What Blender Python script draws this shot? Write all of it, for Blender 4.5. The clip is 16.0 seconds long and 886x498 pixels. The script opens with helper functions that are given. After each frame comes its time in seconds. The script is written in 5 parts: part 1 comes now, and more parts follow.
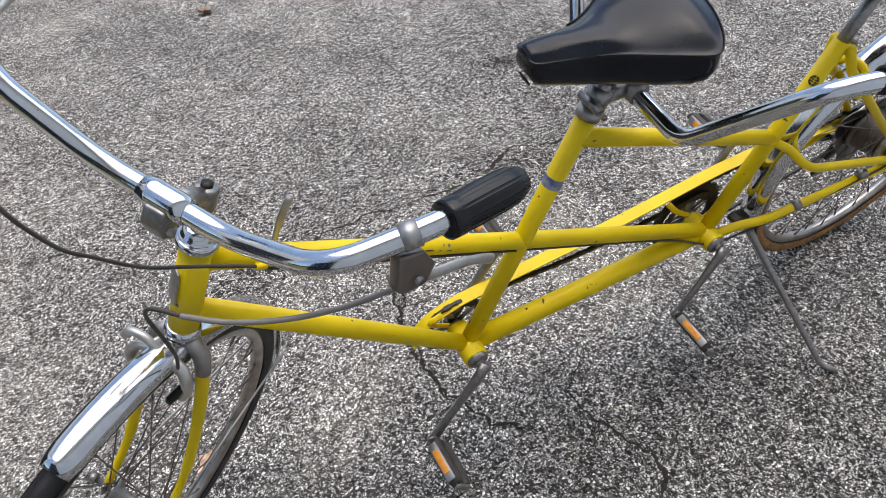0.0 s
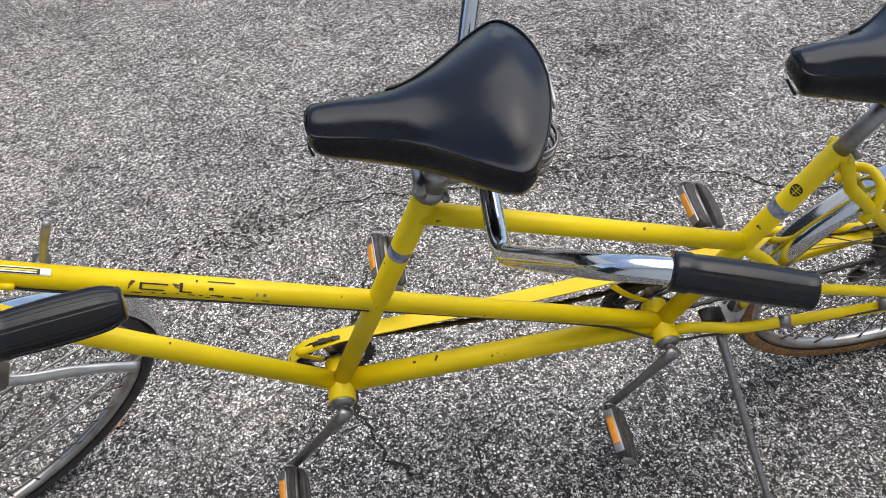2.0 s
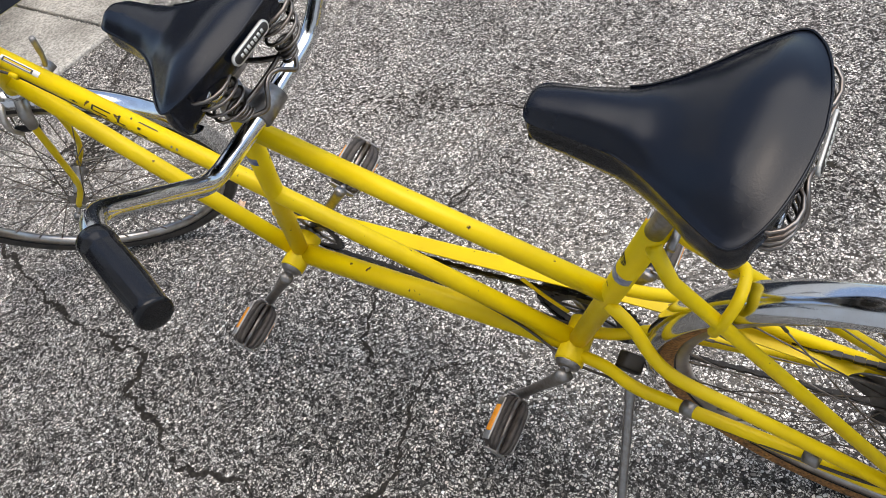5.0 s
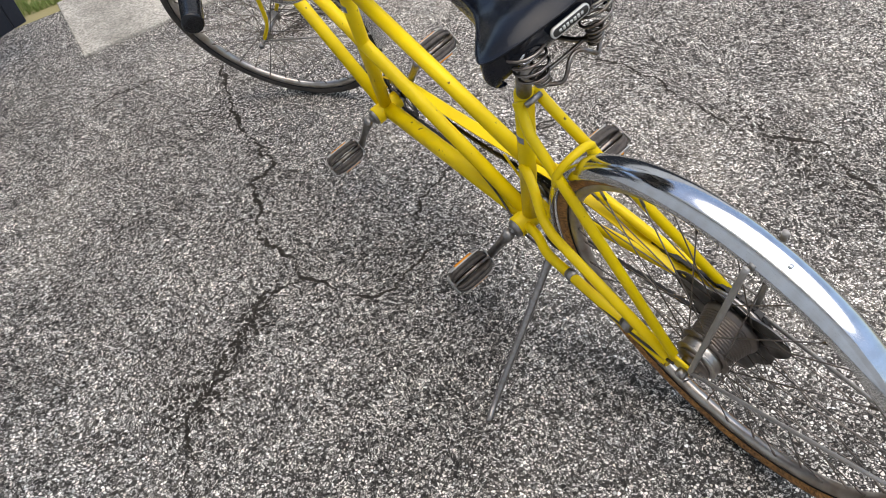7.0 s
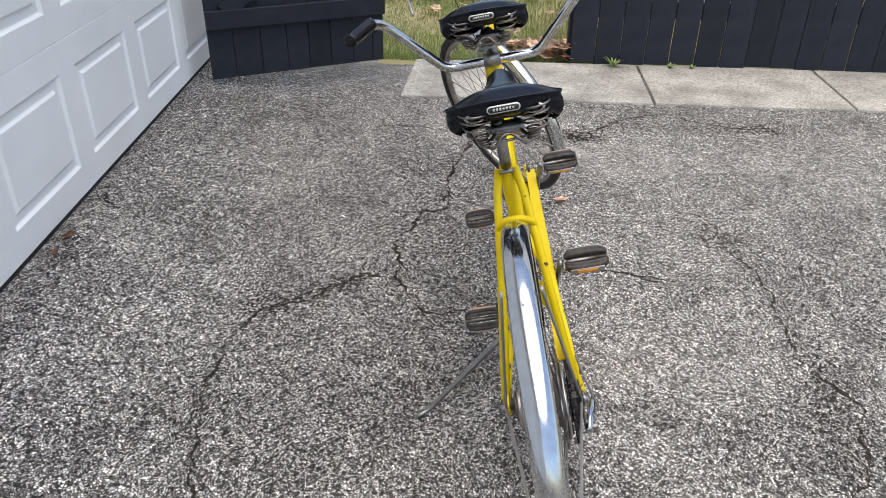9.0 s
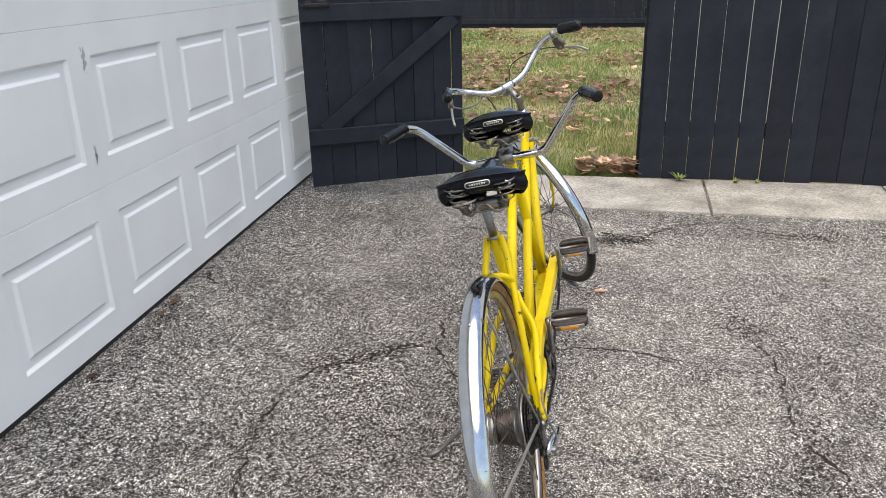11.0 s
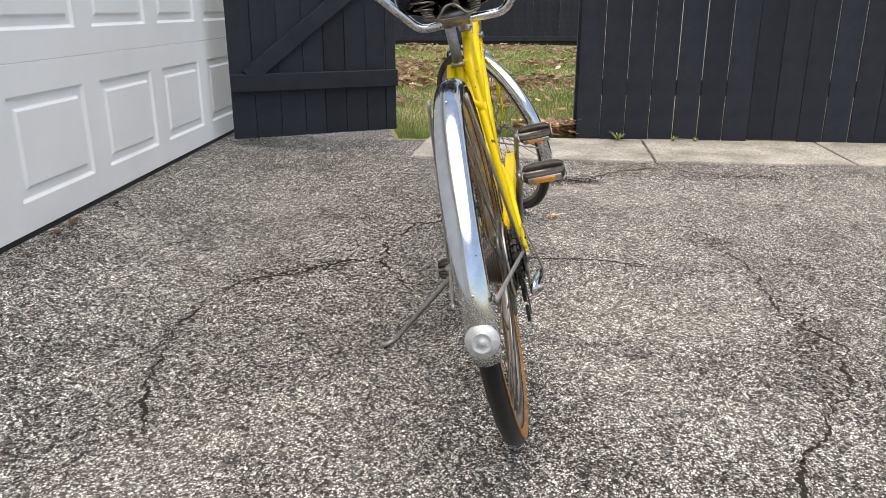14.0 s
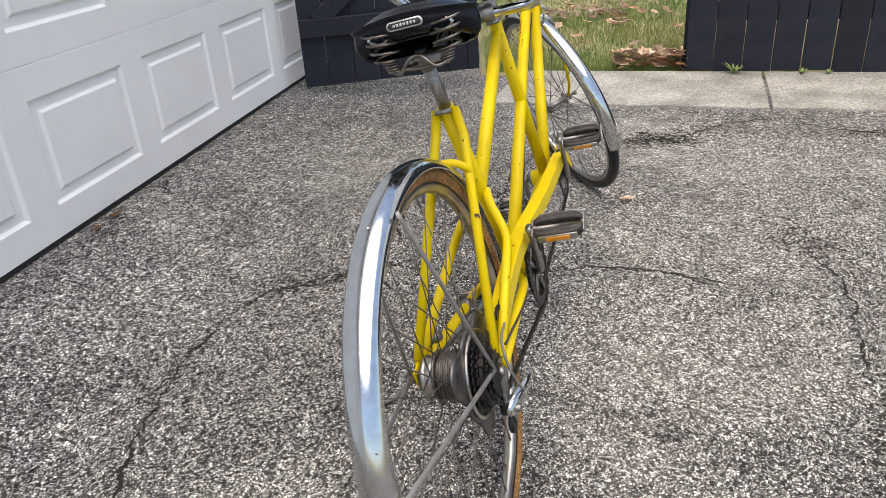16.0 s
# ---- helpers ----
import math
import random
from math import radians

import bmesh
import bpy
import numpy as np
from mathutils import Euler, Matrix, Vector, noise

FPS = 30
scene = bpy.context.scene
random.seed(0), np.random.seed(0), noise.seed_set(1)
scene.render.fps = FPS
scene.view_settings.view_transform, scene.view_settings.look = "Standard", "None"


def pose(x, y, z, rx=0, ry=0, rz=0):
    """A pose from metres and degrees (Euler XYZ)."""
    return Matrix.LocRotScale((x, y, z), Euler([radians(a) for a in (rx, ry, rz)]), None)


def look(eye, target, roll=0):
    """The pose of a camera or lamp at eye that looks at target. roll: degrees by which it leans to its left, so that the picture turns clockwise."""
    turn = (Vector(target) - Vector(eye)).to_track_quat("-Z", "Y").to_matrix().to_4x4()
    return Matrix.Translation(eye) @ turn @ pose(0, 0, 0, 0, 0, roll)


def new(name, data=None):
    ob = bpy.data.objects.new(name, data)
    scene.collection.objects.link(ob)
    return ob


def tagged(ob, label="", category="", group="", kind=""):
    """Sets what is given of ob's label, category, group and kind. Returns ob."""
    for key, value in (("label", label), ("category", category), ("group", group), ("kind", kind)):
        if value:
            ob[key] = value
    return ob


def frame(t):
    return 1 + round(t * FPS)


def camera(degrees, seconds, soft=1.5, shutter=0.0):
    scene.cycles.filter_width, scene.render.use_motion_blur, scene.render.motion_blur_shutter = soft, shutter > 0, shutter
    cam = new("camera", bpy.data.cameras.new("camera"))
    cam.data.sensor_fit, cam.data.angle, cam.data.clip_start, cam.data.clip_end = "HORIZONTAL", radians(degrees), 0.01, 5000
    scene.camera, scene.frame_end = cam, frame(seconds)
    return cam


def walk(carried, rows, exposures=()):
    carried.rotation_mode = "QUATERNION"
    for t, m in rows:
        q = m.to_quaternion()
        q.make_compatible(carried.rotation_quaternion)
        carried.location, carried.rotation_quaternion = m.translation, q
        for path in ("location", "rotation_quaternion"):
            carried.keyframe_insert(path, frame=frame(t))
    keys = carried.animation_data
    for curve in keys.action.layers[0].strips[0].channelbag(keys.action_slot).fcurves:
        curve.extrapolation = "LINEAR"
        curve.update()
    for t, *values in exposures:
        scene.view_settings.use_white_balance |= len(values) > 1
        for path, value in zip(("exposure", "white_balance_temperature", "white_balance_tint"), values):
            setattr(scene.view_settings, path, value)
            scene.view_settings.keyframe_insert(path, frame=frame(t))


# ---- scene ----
cam = camera(61.3, 16.0, soft=0.75)
PATH = [
    (0, (0.889, 0.792, 1.253), (0.354, -0.632, -0.045), -7.0),
    (0.5, (0.794, 0.742, 1.245), (0.351, -0.694, -0.075), -6.6),
    (1, (0.672, 0.727, 1.263), (0.354, -0.724, -0.076), -6.3),
    (1.5, (0.51, 0.726, 1.257), (0.327, -0.727, -0.105), -6.3),
    (2, (0.394, 0.71, 1.259), (0.342, -0.725, -0.133), -6.2),
    (2.5, (0.283, 0.637, 1.241), (0.386, -0.769, -0.178), -6.9),
    (3, (0.22, 0.585, 1.237), (0.511, -0.755, -0.219), -8.6),
    (3.5, (0.069, 0.561, 1.22), (0.569, -0.711, -0.24), -11.1),
    (3.7, (0.011, 0.54, 1.225), (0.589, -0.687, -0.245), -12.3),
    (5.8, (-0.523, 0.464, 1.22), (0.615, -0.355, -0.207), -16.5),
    (6, (-0.572, 0.459, 1.225), (0.595, -0.328, -0.196), -15.7),
    (6.5, (-0.717, 0.476, 1.242), (0.536, -0.194, -0.166), -14.7),
    (7, (-0.898, 0.485, 1.248), (0.448, -0.042, -0.135), -14.1),
    (7.5, (-1.047, 0.401, 1.252), (0.399, 0.036, -0.081), -13.2),
    (8, (-1.191, 0.254, 1.222), (0.344, 0.101, -0.051), -12.7),
    (8.5, (-1.311, 0.157, 1.249), (0.307, 0.216, 0.075), -9.2),
    (9, (-1.487, 0.028, 1.251), (0.237, 0.162, 0.246), 0.9),
    (9.5, (-1.612, -0.104, 1.273), (0.154, 0.126, 0.363), 2.0),
    (10, (-1.747, -0.261, 1.271), (0.028, 0.109, 0.427), 0.6),
    (10.2, (-1.786, -0.297, 1.279), (-0.005, 0.113, 0.467), 0.0),
    (12.3, (-1.828, -0.26, 1.165), (0.039, 0.154, 0.579), -1.4),
    (12.5, (-1.807, -0.246, 1.134), (0.068, 0.147, 0.559), -1.4),
    (13, (-1.784, -0.202, 0.999), (0.106, 0.135, 0.438), -1.0),
    (13.5, (-1.748, -0.176, 0.848), (0.147, 0.11, 0.277), -0.4),
    (14, (-1.732, -0.177, 0.769), (0.153, 0.085, 0.154), -0.1),
    (14.5, (-1.707, -0.207, 0.743), (0.155, 0.057, 0.061), -0.3),
    (15, (-1.635, -0.269, 0.806), (0.183, 0.044, 0.035), -1.7),
    (15.5, (-1.518, -0.341, 0.934), (0.246, 0.085, 0.095), -3.2),
    (16, (-1.334, -0.385, 1.012), (0.358, 0.206, 0.125), -3.8),
]
walk(cam, [(t, look(eye, target, roll)) for t, eye, target, roll in PATH],
     exposures=[(0, 0.67, 6530, 10), (2, 0.72, 6530, 10), (3.5, 0.74, 6530, 10), (6, 0.78, 6870, 10), (7.5, 0.78, 6850, 10), (8.5, 0.77, 6670, 10), (9.5, 0.77, 6680, 10),
                (10.2, 0.78, 6900, 10), (12.5, 0.82, 7100, 10), (14, 0.85, 7270, 10), (15, 0.84, 7220, 10), (16, 0.79, 7070, 10)])

# ---- world, sun ----
world = bpy.data.worlds.new("world")
scene.world = world
world.use_nodes = True
_nt = world.node_tree
_sky = _nt.nodes.new("ShaderNodeTexSky")
_sky.sky_type = "NISHITA"
_sky.sun_disc = False
_sky.sun_elevation = radians(80)
_sky.sun_rotation = radians(284)
_sky.air_density, _sky.dust_density, _sky.ozone_density = 1.0, 2.2, 1.0
_nt.links.new(_sky.outputs[0], _nt.nodes["Background"].inputs[0])
_nt.nodes["Background"].inputs[1].default_value = 0.15
_sd = bpy.data.lights.new("sun", "SUN")
_sd.energy, _sd.angle, _sd.color = 1.75, radians(80), (1.0, 0.965, 0.91)
sun = new("sun", _sd)
sun.matrix_world = look((-1.7, -0.4, 6.8), (0, 0, 0))


# ---- materials ----
def material(name, color, rough=0.5, metal=0.0, var=None, scale=20.0, amount=0.15, bump=0.0, bump_scale=200.0,
             coat=0.0, random_tint=0.0, detail=6.0, spec=0.5, speck=None, chips=None):
    """A surface: base colour that varies towards var at two scales, fine relief, gloss."""
    m = bpy.data.materials.new(name)
    m.use_nodes = True
    t = m.node_tree
    b = t.nodes["Principled BSDF"]
    b.inputs["Roughness"].default_value = rough
    b.inputs["Metallic"].default_value = metal
    b.inputs["Coat Weight"].default_value = coat
    b.inputs["Specular IOR Level"].default_value = spec
    b.inputs["Coat Roughness"].default_value = 0.12
    co = t.nodes.new("ShaderNodeTexCoord")
    big = t.nodes.new("ShaderNodeTexNoise")
    big.inputs["Scale"].default_value = scale
    big.inputs["Detail"].default_value = detail
    t.links.new(co.outputs["Object"], big.inputs["Vector"])
    fine = t.nodes.new("ShaderNodeTexNoise")
    fine.inputs["Scale"].default_value = bump_scale
    fine.inputs["Detail"].default_value = 4
    t.links.new(co.outputs["Object"], fine.inputs["Vector"])
    mix = t.nodes.new("ShaderNodeMix")
    mix.data_type = "RGBA"
    ramp = t.nodes.new("ShaderNodeMapRange")
    ramp.inputs["From Min"].default_value, ramp.inputs["From Max"].default_value = 0.35, 0.7
    ramp.inputs["To Max"].default_value = amount
    t.links.new(big.outputs[0], ramp.inputs["Value"])
    t.links.new(ramp.outputs[0], mix.inputs["Factor"])
    mix.inputs[6].default_value = (*color, 1)
    mix.inputs[7].default_value = (*(var or [c * 0.5 for c in color]), 1)
    out = mix.outputs[2]
    if speck:
        pit = t.nodes.new("ShaderNodeTexNoise")
        pit.inputs["Scale"].default_value = speck[0]
        pit.inputs["Detail"].default_value = 5
        t.links.new(co.outputs["Object"], pit.inputs["Vector"])
        pr = t.nodes.new("ShaderNodeMapRange")
        pr.inputs["From Min"].default_value, pr.inputs["From Max"].default_value = 0.35, 0.65
        pr.inputs["To Min"].default_value, pr.inputs["To Max"].default_value = 1 - speck[1], 1 + speck[1] * 0.4
        t.links.new(pit.outputs[0], pr.inputs["Value"])
        ph = t.nodes.new("ShaderNodeHueSaturation")
        t.links.new(pr.outputs[0], ph.inputs["Value"])
        t.links.new(out, ph.inputs["Color"])
        out = ph.outputs[0]
    if chips:
        ch = t.nodes.new("ShaderNodeTexNoise")
        ch.inputs["Scale"].default_value = chips[0]
        ch.inputs["Detail"].default_value = 4
        t.links.new(co.outputs["Object"], ch.inputs["Vector"])
        cm = t.nodes.new("ShaderNodeMapRange")
        cm.inputs["From Min"].default_value, cm.inputs["From Max"].default_value = chips[1], chips[1] + 0.025
        t.links.new(ch.outputs[0], cm.inputs["Value"])
        cx = t.nodes.new("ShaderNodeMix")
        cx.data_type = "RGBA"
        t.links.new(cm.outputs[0], cx.inputs["Factor"])
        t.links.new(out, cx.inputs[6])
        cx.inputs[7].default_value = (*chips[2], 1)
        out = cx.outputs[2]
    if random_tint:
        info = t.nodes.new("ShaderNodeObjectInfo")
        hsv = t.nodes.new("ShaderNodeHueSaturation")
        r2 = t.nodes.new("ShaderNodeMapRange")
        r2.inputs["To Min"].default_value, r2.inputs["To Max"].default_value = 1 - random_tint, 1 + random_tint
        t.links.new(info.outputs["Random"], r2.inputs["Value"])
        geo = t.nodes.new("ShaderNodeNewGeometry")
        r4 = t.nodes.new("ShaderNodeMapRange")
        r4.inputs["To Min"].default_value, r4.inputs["To Max"].default_value = 1 - random_tint, 1 + random_tint * 0.6
        t.links.new(geo.outputs["Random Per Island"], r4.inputs["Value"])
        both = t.nodes.new("ShaderNodeMath")
        both.operation = "MULTIPLY"
        t.links.new(r2.outputs[0], both.inputs[0])
        t.links.new(r4.outputs[0], both.inputs[1])
        t.links.new(both.outputs[0], hsv.inputs["Value"])
        t.links.new(out, hsv.inputs["Color"])
        out = hsv.outputs[0]
    t.links.new(out, b.inputs["Base Color"])
    r3 = t.nodes.new("ShaderNodeMapRange")
    r3.inputs["To Min"].default_value, r3.inputs["To Max"].default_value = rough * 0.8, min(1, rough * 1.25)
    t.links.new(fine.outputs[0], r3.inputs["Value"])
    t.links.new(r3.outputs[0], b.inputs["Roughness"])
    if bump:
        bn = t.nodes.new("ShaderNodeBump")
        bn.inputs["Strength"].default_value = bump
        bn.inputs["Distance"].default_value = 0.002
        t.links.new(fine.outputs[0], bn.inputs["Height"])
        t.links.new(bn.outputs[0], b.inputs["Normal"])
    return m


def asphalt_material():
    """Worn asphalt: crisp pale and dark chips some millimetres wide in dark binder, with broad stains."""
    m = bpy.data.materials.new("asphalt")
    m.use_nodes = True
    t = m.node_tree
    n, l = t.nodes, t.links
    b = n["Principled BSDF"]
    b.inputs["Roughness"].default_value = 0.85
    b.inputs["Specular IOR Level"].default_value = 0.1
    co = n.new("ShaderNodeTexCoord")

    def noisy(scale, detail, rough=0.5):
        v = n.new("ShaderNodeTexNoise")
        v.inputs["Scale"].default_value, v.inputs["Detail"].default_value, v.inputs["Roughness"].default_value = scale, detail, rough
        l.new(co.outputs["Object"], v.inputs["Vector"])
        return v
    wob = noisy(300, 2)
    warp = n.new("ShaderNodeVectorMath")
    warp.operation = "MULTIPLY_ADD"
    warp.inputs[1].default_value = (0.0022, 0.0022, 0.0022)
    l.new(wob.outputs["Color"], warp.inputs[0])
    l.new(co.outputs["Object"], warp.inputs[2])

    def stones(scale):
        v = n.new("ShaderNodeTexVoronoi")
        v.inputs["Scale"].default_value = scale
        l.new(warp.outputs[0], v.inputs["Vector"])
        e = n.new("ShaderNodeTexVoronoi")
        e.feature = "DISTANCE_TO_EDGE"
        e.inputs["Scale"].default_value = scale
        l.new(warp.outputs[0], e.inputs["Vector"])
        s = n.new("ShaderNodeSeparateColor")
        l.new(v.outputs["Color"], s.inputs[0])
        return s, e

    def ramp(stops, mode="LINEAR"):
        r = n.new("ShaderNodeValToRGB")
        c = r.color_ramp
        c.interpolation = mode
        c.elements[0].position, c.elements[0].color = stops[0][0], (*stops[0][1], 1)
        c.elements[1].position, c.elements[1].color = stops[-1][0], (*stops[-1][1], 1)
        for p, q in stops[1:-1]:
            c.elements.new(p).color = (*q, 1)
        return r

    def mixed(fac, x, y, mode="MIX"):
        k = n.new("ShaderNodeMix")
        k.data_type, k.blend_type = "RGBA", mode
        for sock, val in ((k.inputs["Factor"], fac), (k.inputs[6], x), (k.inputs[7], y)):
            if isinstance(val, (int, float)):
                sock.default_value = val
            elif isinstance(val, tuple):
                sock.default_value = (*val, 1)
            else:
                l.new(val, sock)
        return k.outputs[2]
    s1, e1 = stones(150)
    s2, e2 = stones(280)
    big = ramp([(0.0, (0.03, 0.029, 0.028)), (0.26, (0.1, 0.097, 0.093)), (0.44, (0.29, 0.28, 0.267)), (0.6, (0.56, 0.543, 0.52)), (0.8, (0.76, 0.74, 0.71)), (1.0, (0.9, 0.88, 0.85))])
    l.new(s1.outputs[0], big.inputs[0])
    small = ramp([(0.0, (0.025, 0.024, 0.023)), (0.36, (0.14, 0.135, 0.13)), (0.62, (0.44, 0.426, 0.408)), (1.0, (0.86, 0.84, 0.81))])
    l.new(s2.outputs[0], small.inputs[0])
    tint = ramp([(0.0, (1.0, 0.93, 0.88)), (0.5, (1, 1, 1)), (1.0, (0.9, 0.97, 1.02))])
    l.new(s1.outputs[1], tint.inputs[0])
    pick = n.new("ShaderNodeMapRange")
    pick.inputs["From Min"].default_value, pick.inputs["From Max"].default_value = 0.5, 0.52
    l.new(s1.outputs[2], pick.inputs["Value"])
    # between the stones: dark binder here, its colour deepened for the gaps' shade, pale sand there
    sand = noisy(0.9, 9, 0.65)
    sf = ramp([(0.4, (0.013, 0.0125, 0.012)), (0.53, (0.042, 0.039, 0.036)), (0.7, (0.2, 0.184, 0.16))])
    l.new(sand.outputs[0], sf.inputs[0])

    def joined(stone_col, e, width):
        j = n.new("ShaderNodeMapRange")
        j.inputs["From Min"].default_value, j.inputs["From Max"].default_value = width * 0.35, width
        l.new(e.outputs["Distance"], j.inputs["Value"])
        return mixed(j.outputs[0], sf.outputs[0], stone_col)
    col = mixed(pick.outputs[0], joined(small.outputs[0], e2, 0.13), joined(mixed(0.7, big.outputs[0], tint.outputs[0], "MULTIPLY"), e1, 0.16))
    # patches where the binder has kept more of the surface, and broad stains
    for scale, detail, rough, stops in (
            (62, 3, 0.6, [(0.34, (0.6, 0.595, 0.59)), (0.5, (1.0, 1.0, 0.99)), (0.66, (1.38, 1.37, 1.35))]),
            (20, 4, 0.55, [(0.32, (0.8, 0.8, 0.8)), (0.64, (1.3, 1.3, 1.29))]),
            (5.5, 6, 0.6, [(0.33, (0.8, 0.79, 0.78)), (0.5, (1.0, 1.0, 0.99)), (0.68, (1.12, 1.11, 1.09))]),
            (1.5, 8, 0.62, [(0.34, (0.74, 0.73, 0.72)), (0.5, (1.0, 0.99, 0.98)), (0.68, (1.15, 1.13, 1.1))])):
        v = noisy(scale, detail, rough)
        r = ramp(stops)
        l.new(v.outputs[0], r.inputs[0])
        col = mixed(1.0, col, r.outputs[0], "MULTIPLY")
    l.new(col, b.inputs["Base Color"])
    cl = n.new("ShaderNodeMath")
    cl.operation = "MINIMUM"
    cl.inputs[1].default_value = 0.2
    l.new(e1.outputs["Distance"], cl.inputs[0])
    add = n.new("ShaderNodeMath")
    add.operation = "MULTIPLY_ADD"
    add.inputs[1].default_value = 0.3
    l.new(s1.outputs[1], add.inputs[0])
    l.new(cl.outputs[0], add.inputs[2])
    bn = n.new("ShaderNodeBump")
    bn.inputs["Strength"].default_value = 0.75
    bn.inputs["Distance"].default_value = 0.005
    l.new(add.outputs[0], bn.inputs["Height"])
    l.new(bn.outputs[0], b.inputs["Normal"])
    return m


ASPHALT = asphalt_material()
CRACK = material("crack_dirt", (0.02, 0.018, 0.016), 0.95, var=(0.085, 0.077, 0.062), scale=120, amount=0.45, bump=1.0, bump_scale=500, spec=0.05)
CONCRETE = material("concrete", (0.52, 0.49, 0.43), 0.9, speck=(120, 0.5), var=(0.2, 0.185, 0.155), scale=4, amount=0.75, bump=0.5, bump_scale=260)
DOORWHITE = material("door_white_paint", (0.87, 0.88, 0.88), 0.45, var=(0.62, 0.62, 0.6), scale=3, amount=0.25, bump=0.12, bump_scale=300)
GRIME = material("door_grime", (0.58, 0.6, 0.61), 0.7, var=(0.42, 0.44, 0.45), scale=40, amount=0.6)
SEAL = material("door_seal_rubber", (0.03, 0.03, 0.03), 0.8)
FENCE = material("fence_dark_stain", (0.0135, 0.0162, 0.024), 0.6, var=(0.029, 0.033, 0.043), scale=9, amount=0.6, bump=0.6, bump_scale=90, random_tint=0.2, spec=0.26)
SIDING = material("pale_siding", (0.75, 0.74, 0.72), 0.7)
SOIL = material("lawn_soil", (0.19, 0.19, 0.075), 0.95, var=(0.42, 0.34, 0.18), scale=1.3, amount=0.9, bump=0.8, bump_scale=60)
GRASS = material("grass_blade", (0.135, 0.26, 0.05), 0.55, var=(0.45, 0.38, 0.17), scale=0.9, amount=0.75)
LEAF = material("dry_leaf", (0.33, 0.185, 0.105), 0.75, var=(0.7, 0.54, 0.4), scale=5, amount=0.95, random_tint=0.45)
DARKLEAF = material("dark_leaf", (0.13, 0.065, 0.035), 0.7, var=(0.24, 0.13, 0.075), scale=9, amount=0.8, random_tint=0.3)
WEED = material("weed_green", (0.17, 0.25, 0.06), 0.55, var=(0.17, 0.2, 0.06), scale=30, amount=0.6)
YELLOW = material("yellow_paint", (0.8, 0.585, 0.002), 0.4, var=(0.6, 0.41, 0.004), scale=14, amount=0.4, bump=0.08, bump_scale=160, coat=0.0, spec=0.3, chips=(55, 0.7, (0.09, 0.05, 0.025)))
CHROME = material("chrome", (0.64, 0.66, 0.68), 0.13, 1.0, var=(0.42, 0.38, 0.34), scale=55, amount=0.35, chips=(170, 0.73, (0.16, 0.1, 0.07)))
GUARDSTEEL = material("dark_guard_steel", (0.22, 0.21, 0.2), 0.35, 0.9, var=(0.05, 0.047, 0.043), scale=24, amount=0.85)
STAY = material("pale_stay", (0.42, 0.41, 0.39), 0.5, 0.6, var=(0.3, 0.27, 0.23), scale=40, amount=0.6)
SPRING = material("plated_spring", (0.24, 0.225, 0.21), 0.32, 1.0, var=(0.11, 0.07, 0.045), scale=70, amount=0.7)
HUBSTEEL = material("brown_hub_steel", (0.22, 0.19, 0.17), 0.33, 0.9, var=(0.12, 0.1, 0.085), scale=30, amount=0.7)
STEEL = material("dull_steel", (0.33, 0.32, 0.31), 0.4, 1.0, var=(0.2, 0.17, 0.145), scale=140, amount=0.6, bump=0.15, bump_scale=400)
ALLOY = material("grey_alloy", (0.42, 0.41, 0.39), 0.42, 0.9, var=(0.2, 0.18, 0.16), scale=40, amount=0.6)
RIM = material("rim_steel", (0.5, 0.48, 0.45), 0.3, 1.0, var=(0.26, 0.2, 0.15), scale=26, amount=0.7)
SPOKE = material("spoke_steel", (0.22, 0.2, 0.18), 0.45, 0.8, var=(0.1, 0.06, 0.04), scale=50, amount=0.6)
VINYL = material("black_vinyl", (0.003, 0.0045, 0.009), 0.2, bump=0.08, bump_scale=600, var=(0.012, 0.013, 0.016), scale=14, amount=0.6, spec=0.29)
RUBBER = material("black_rubber", (0.009, 0.009, 0.01), 0.4, var=(0.022, 0.021, 0.019), scale=40, amount=0.5, bump=0.3, bump_scale=500, spec=0.3)
GRIPRUBBER = material("grip_rubber", (0.006, 0.006, 0.007), 0.24, var=(0.014, 0.014, 0.014), scale=30, amount=0.5, bump=0.05, bump_scale=200, spec=0.35)
PEDALRUBBER = material("dusty_pedal_rubber", (0.03, 0.025, 0.022), 0.6, var=(0.085, 0.07, 0.058), scale=60, amount=0.7, bump=0.3, bump_scale=400)
GUM = material("tan_sidewall", (0.4, 0.19, 0.05), 0.75, var=(0.16, 0.08, 0.04), scale=22, amount=0.7, bump=0.8, bump_scale=260, speck=(230, 0.6))
GREYWALL = material("grey_sidewall", (0.03, 0.028, 0.026), 0.75, var=(0.075, 0.062, 0.052), scale=22, amount=0.6, bump=0.3, bump_scale=300)
GREASE = material("greasy_steel", (0.012, 0.0115, 0.011), 0.45, 0.2, var=(0.035, 0.027, 0.021), scale=60, amount=0.6)
AMBER = material("amber_plastic", (0.8, 0.28, 0.01), 0.25, coat=0.6, var=(0.9, 0.42, 0.05), scale=120, amount=0.5, bump=0.4, bump_scale=900)
LENS = material("clear_reflector", (0.6, 0.62, 0.62), 0.2, 0.35, coat=1.0, var=(0.35, 0.36, 0.36), scale=160, amount=0.6, bump=0.5, bump_scale=900)
LEVER = material("pale_lever_alloy", (0.6, 0.58, 0.54), 0.38, 0.85, var=(0.36, 0.33, 0.3), scale=50, amount=0.6)
PALE = material("pale_plate", (0.6, 0.6, 0.57), 0.35, 0.4)
BLACKINK = material("black_ink", (0.02, 0.018, 0.015), 0.5)
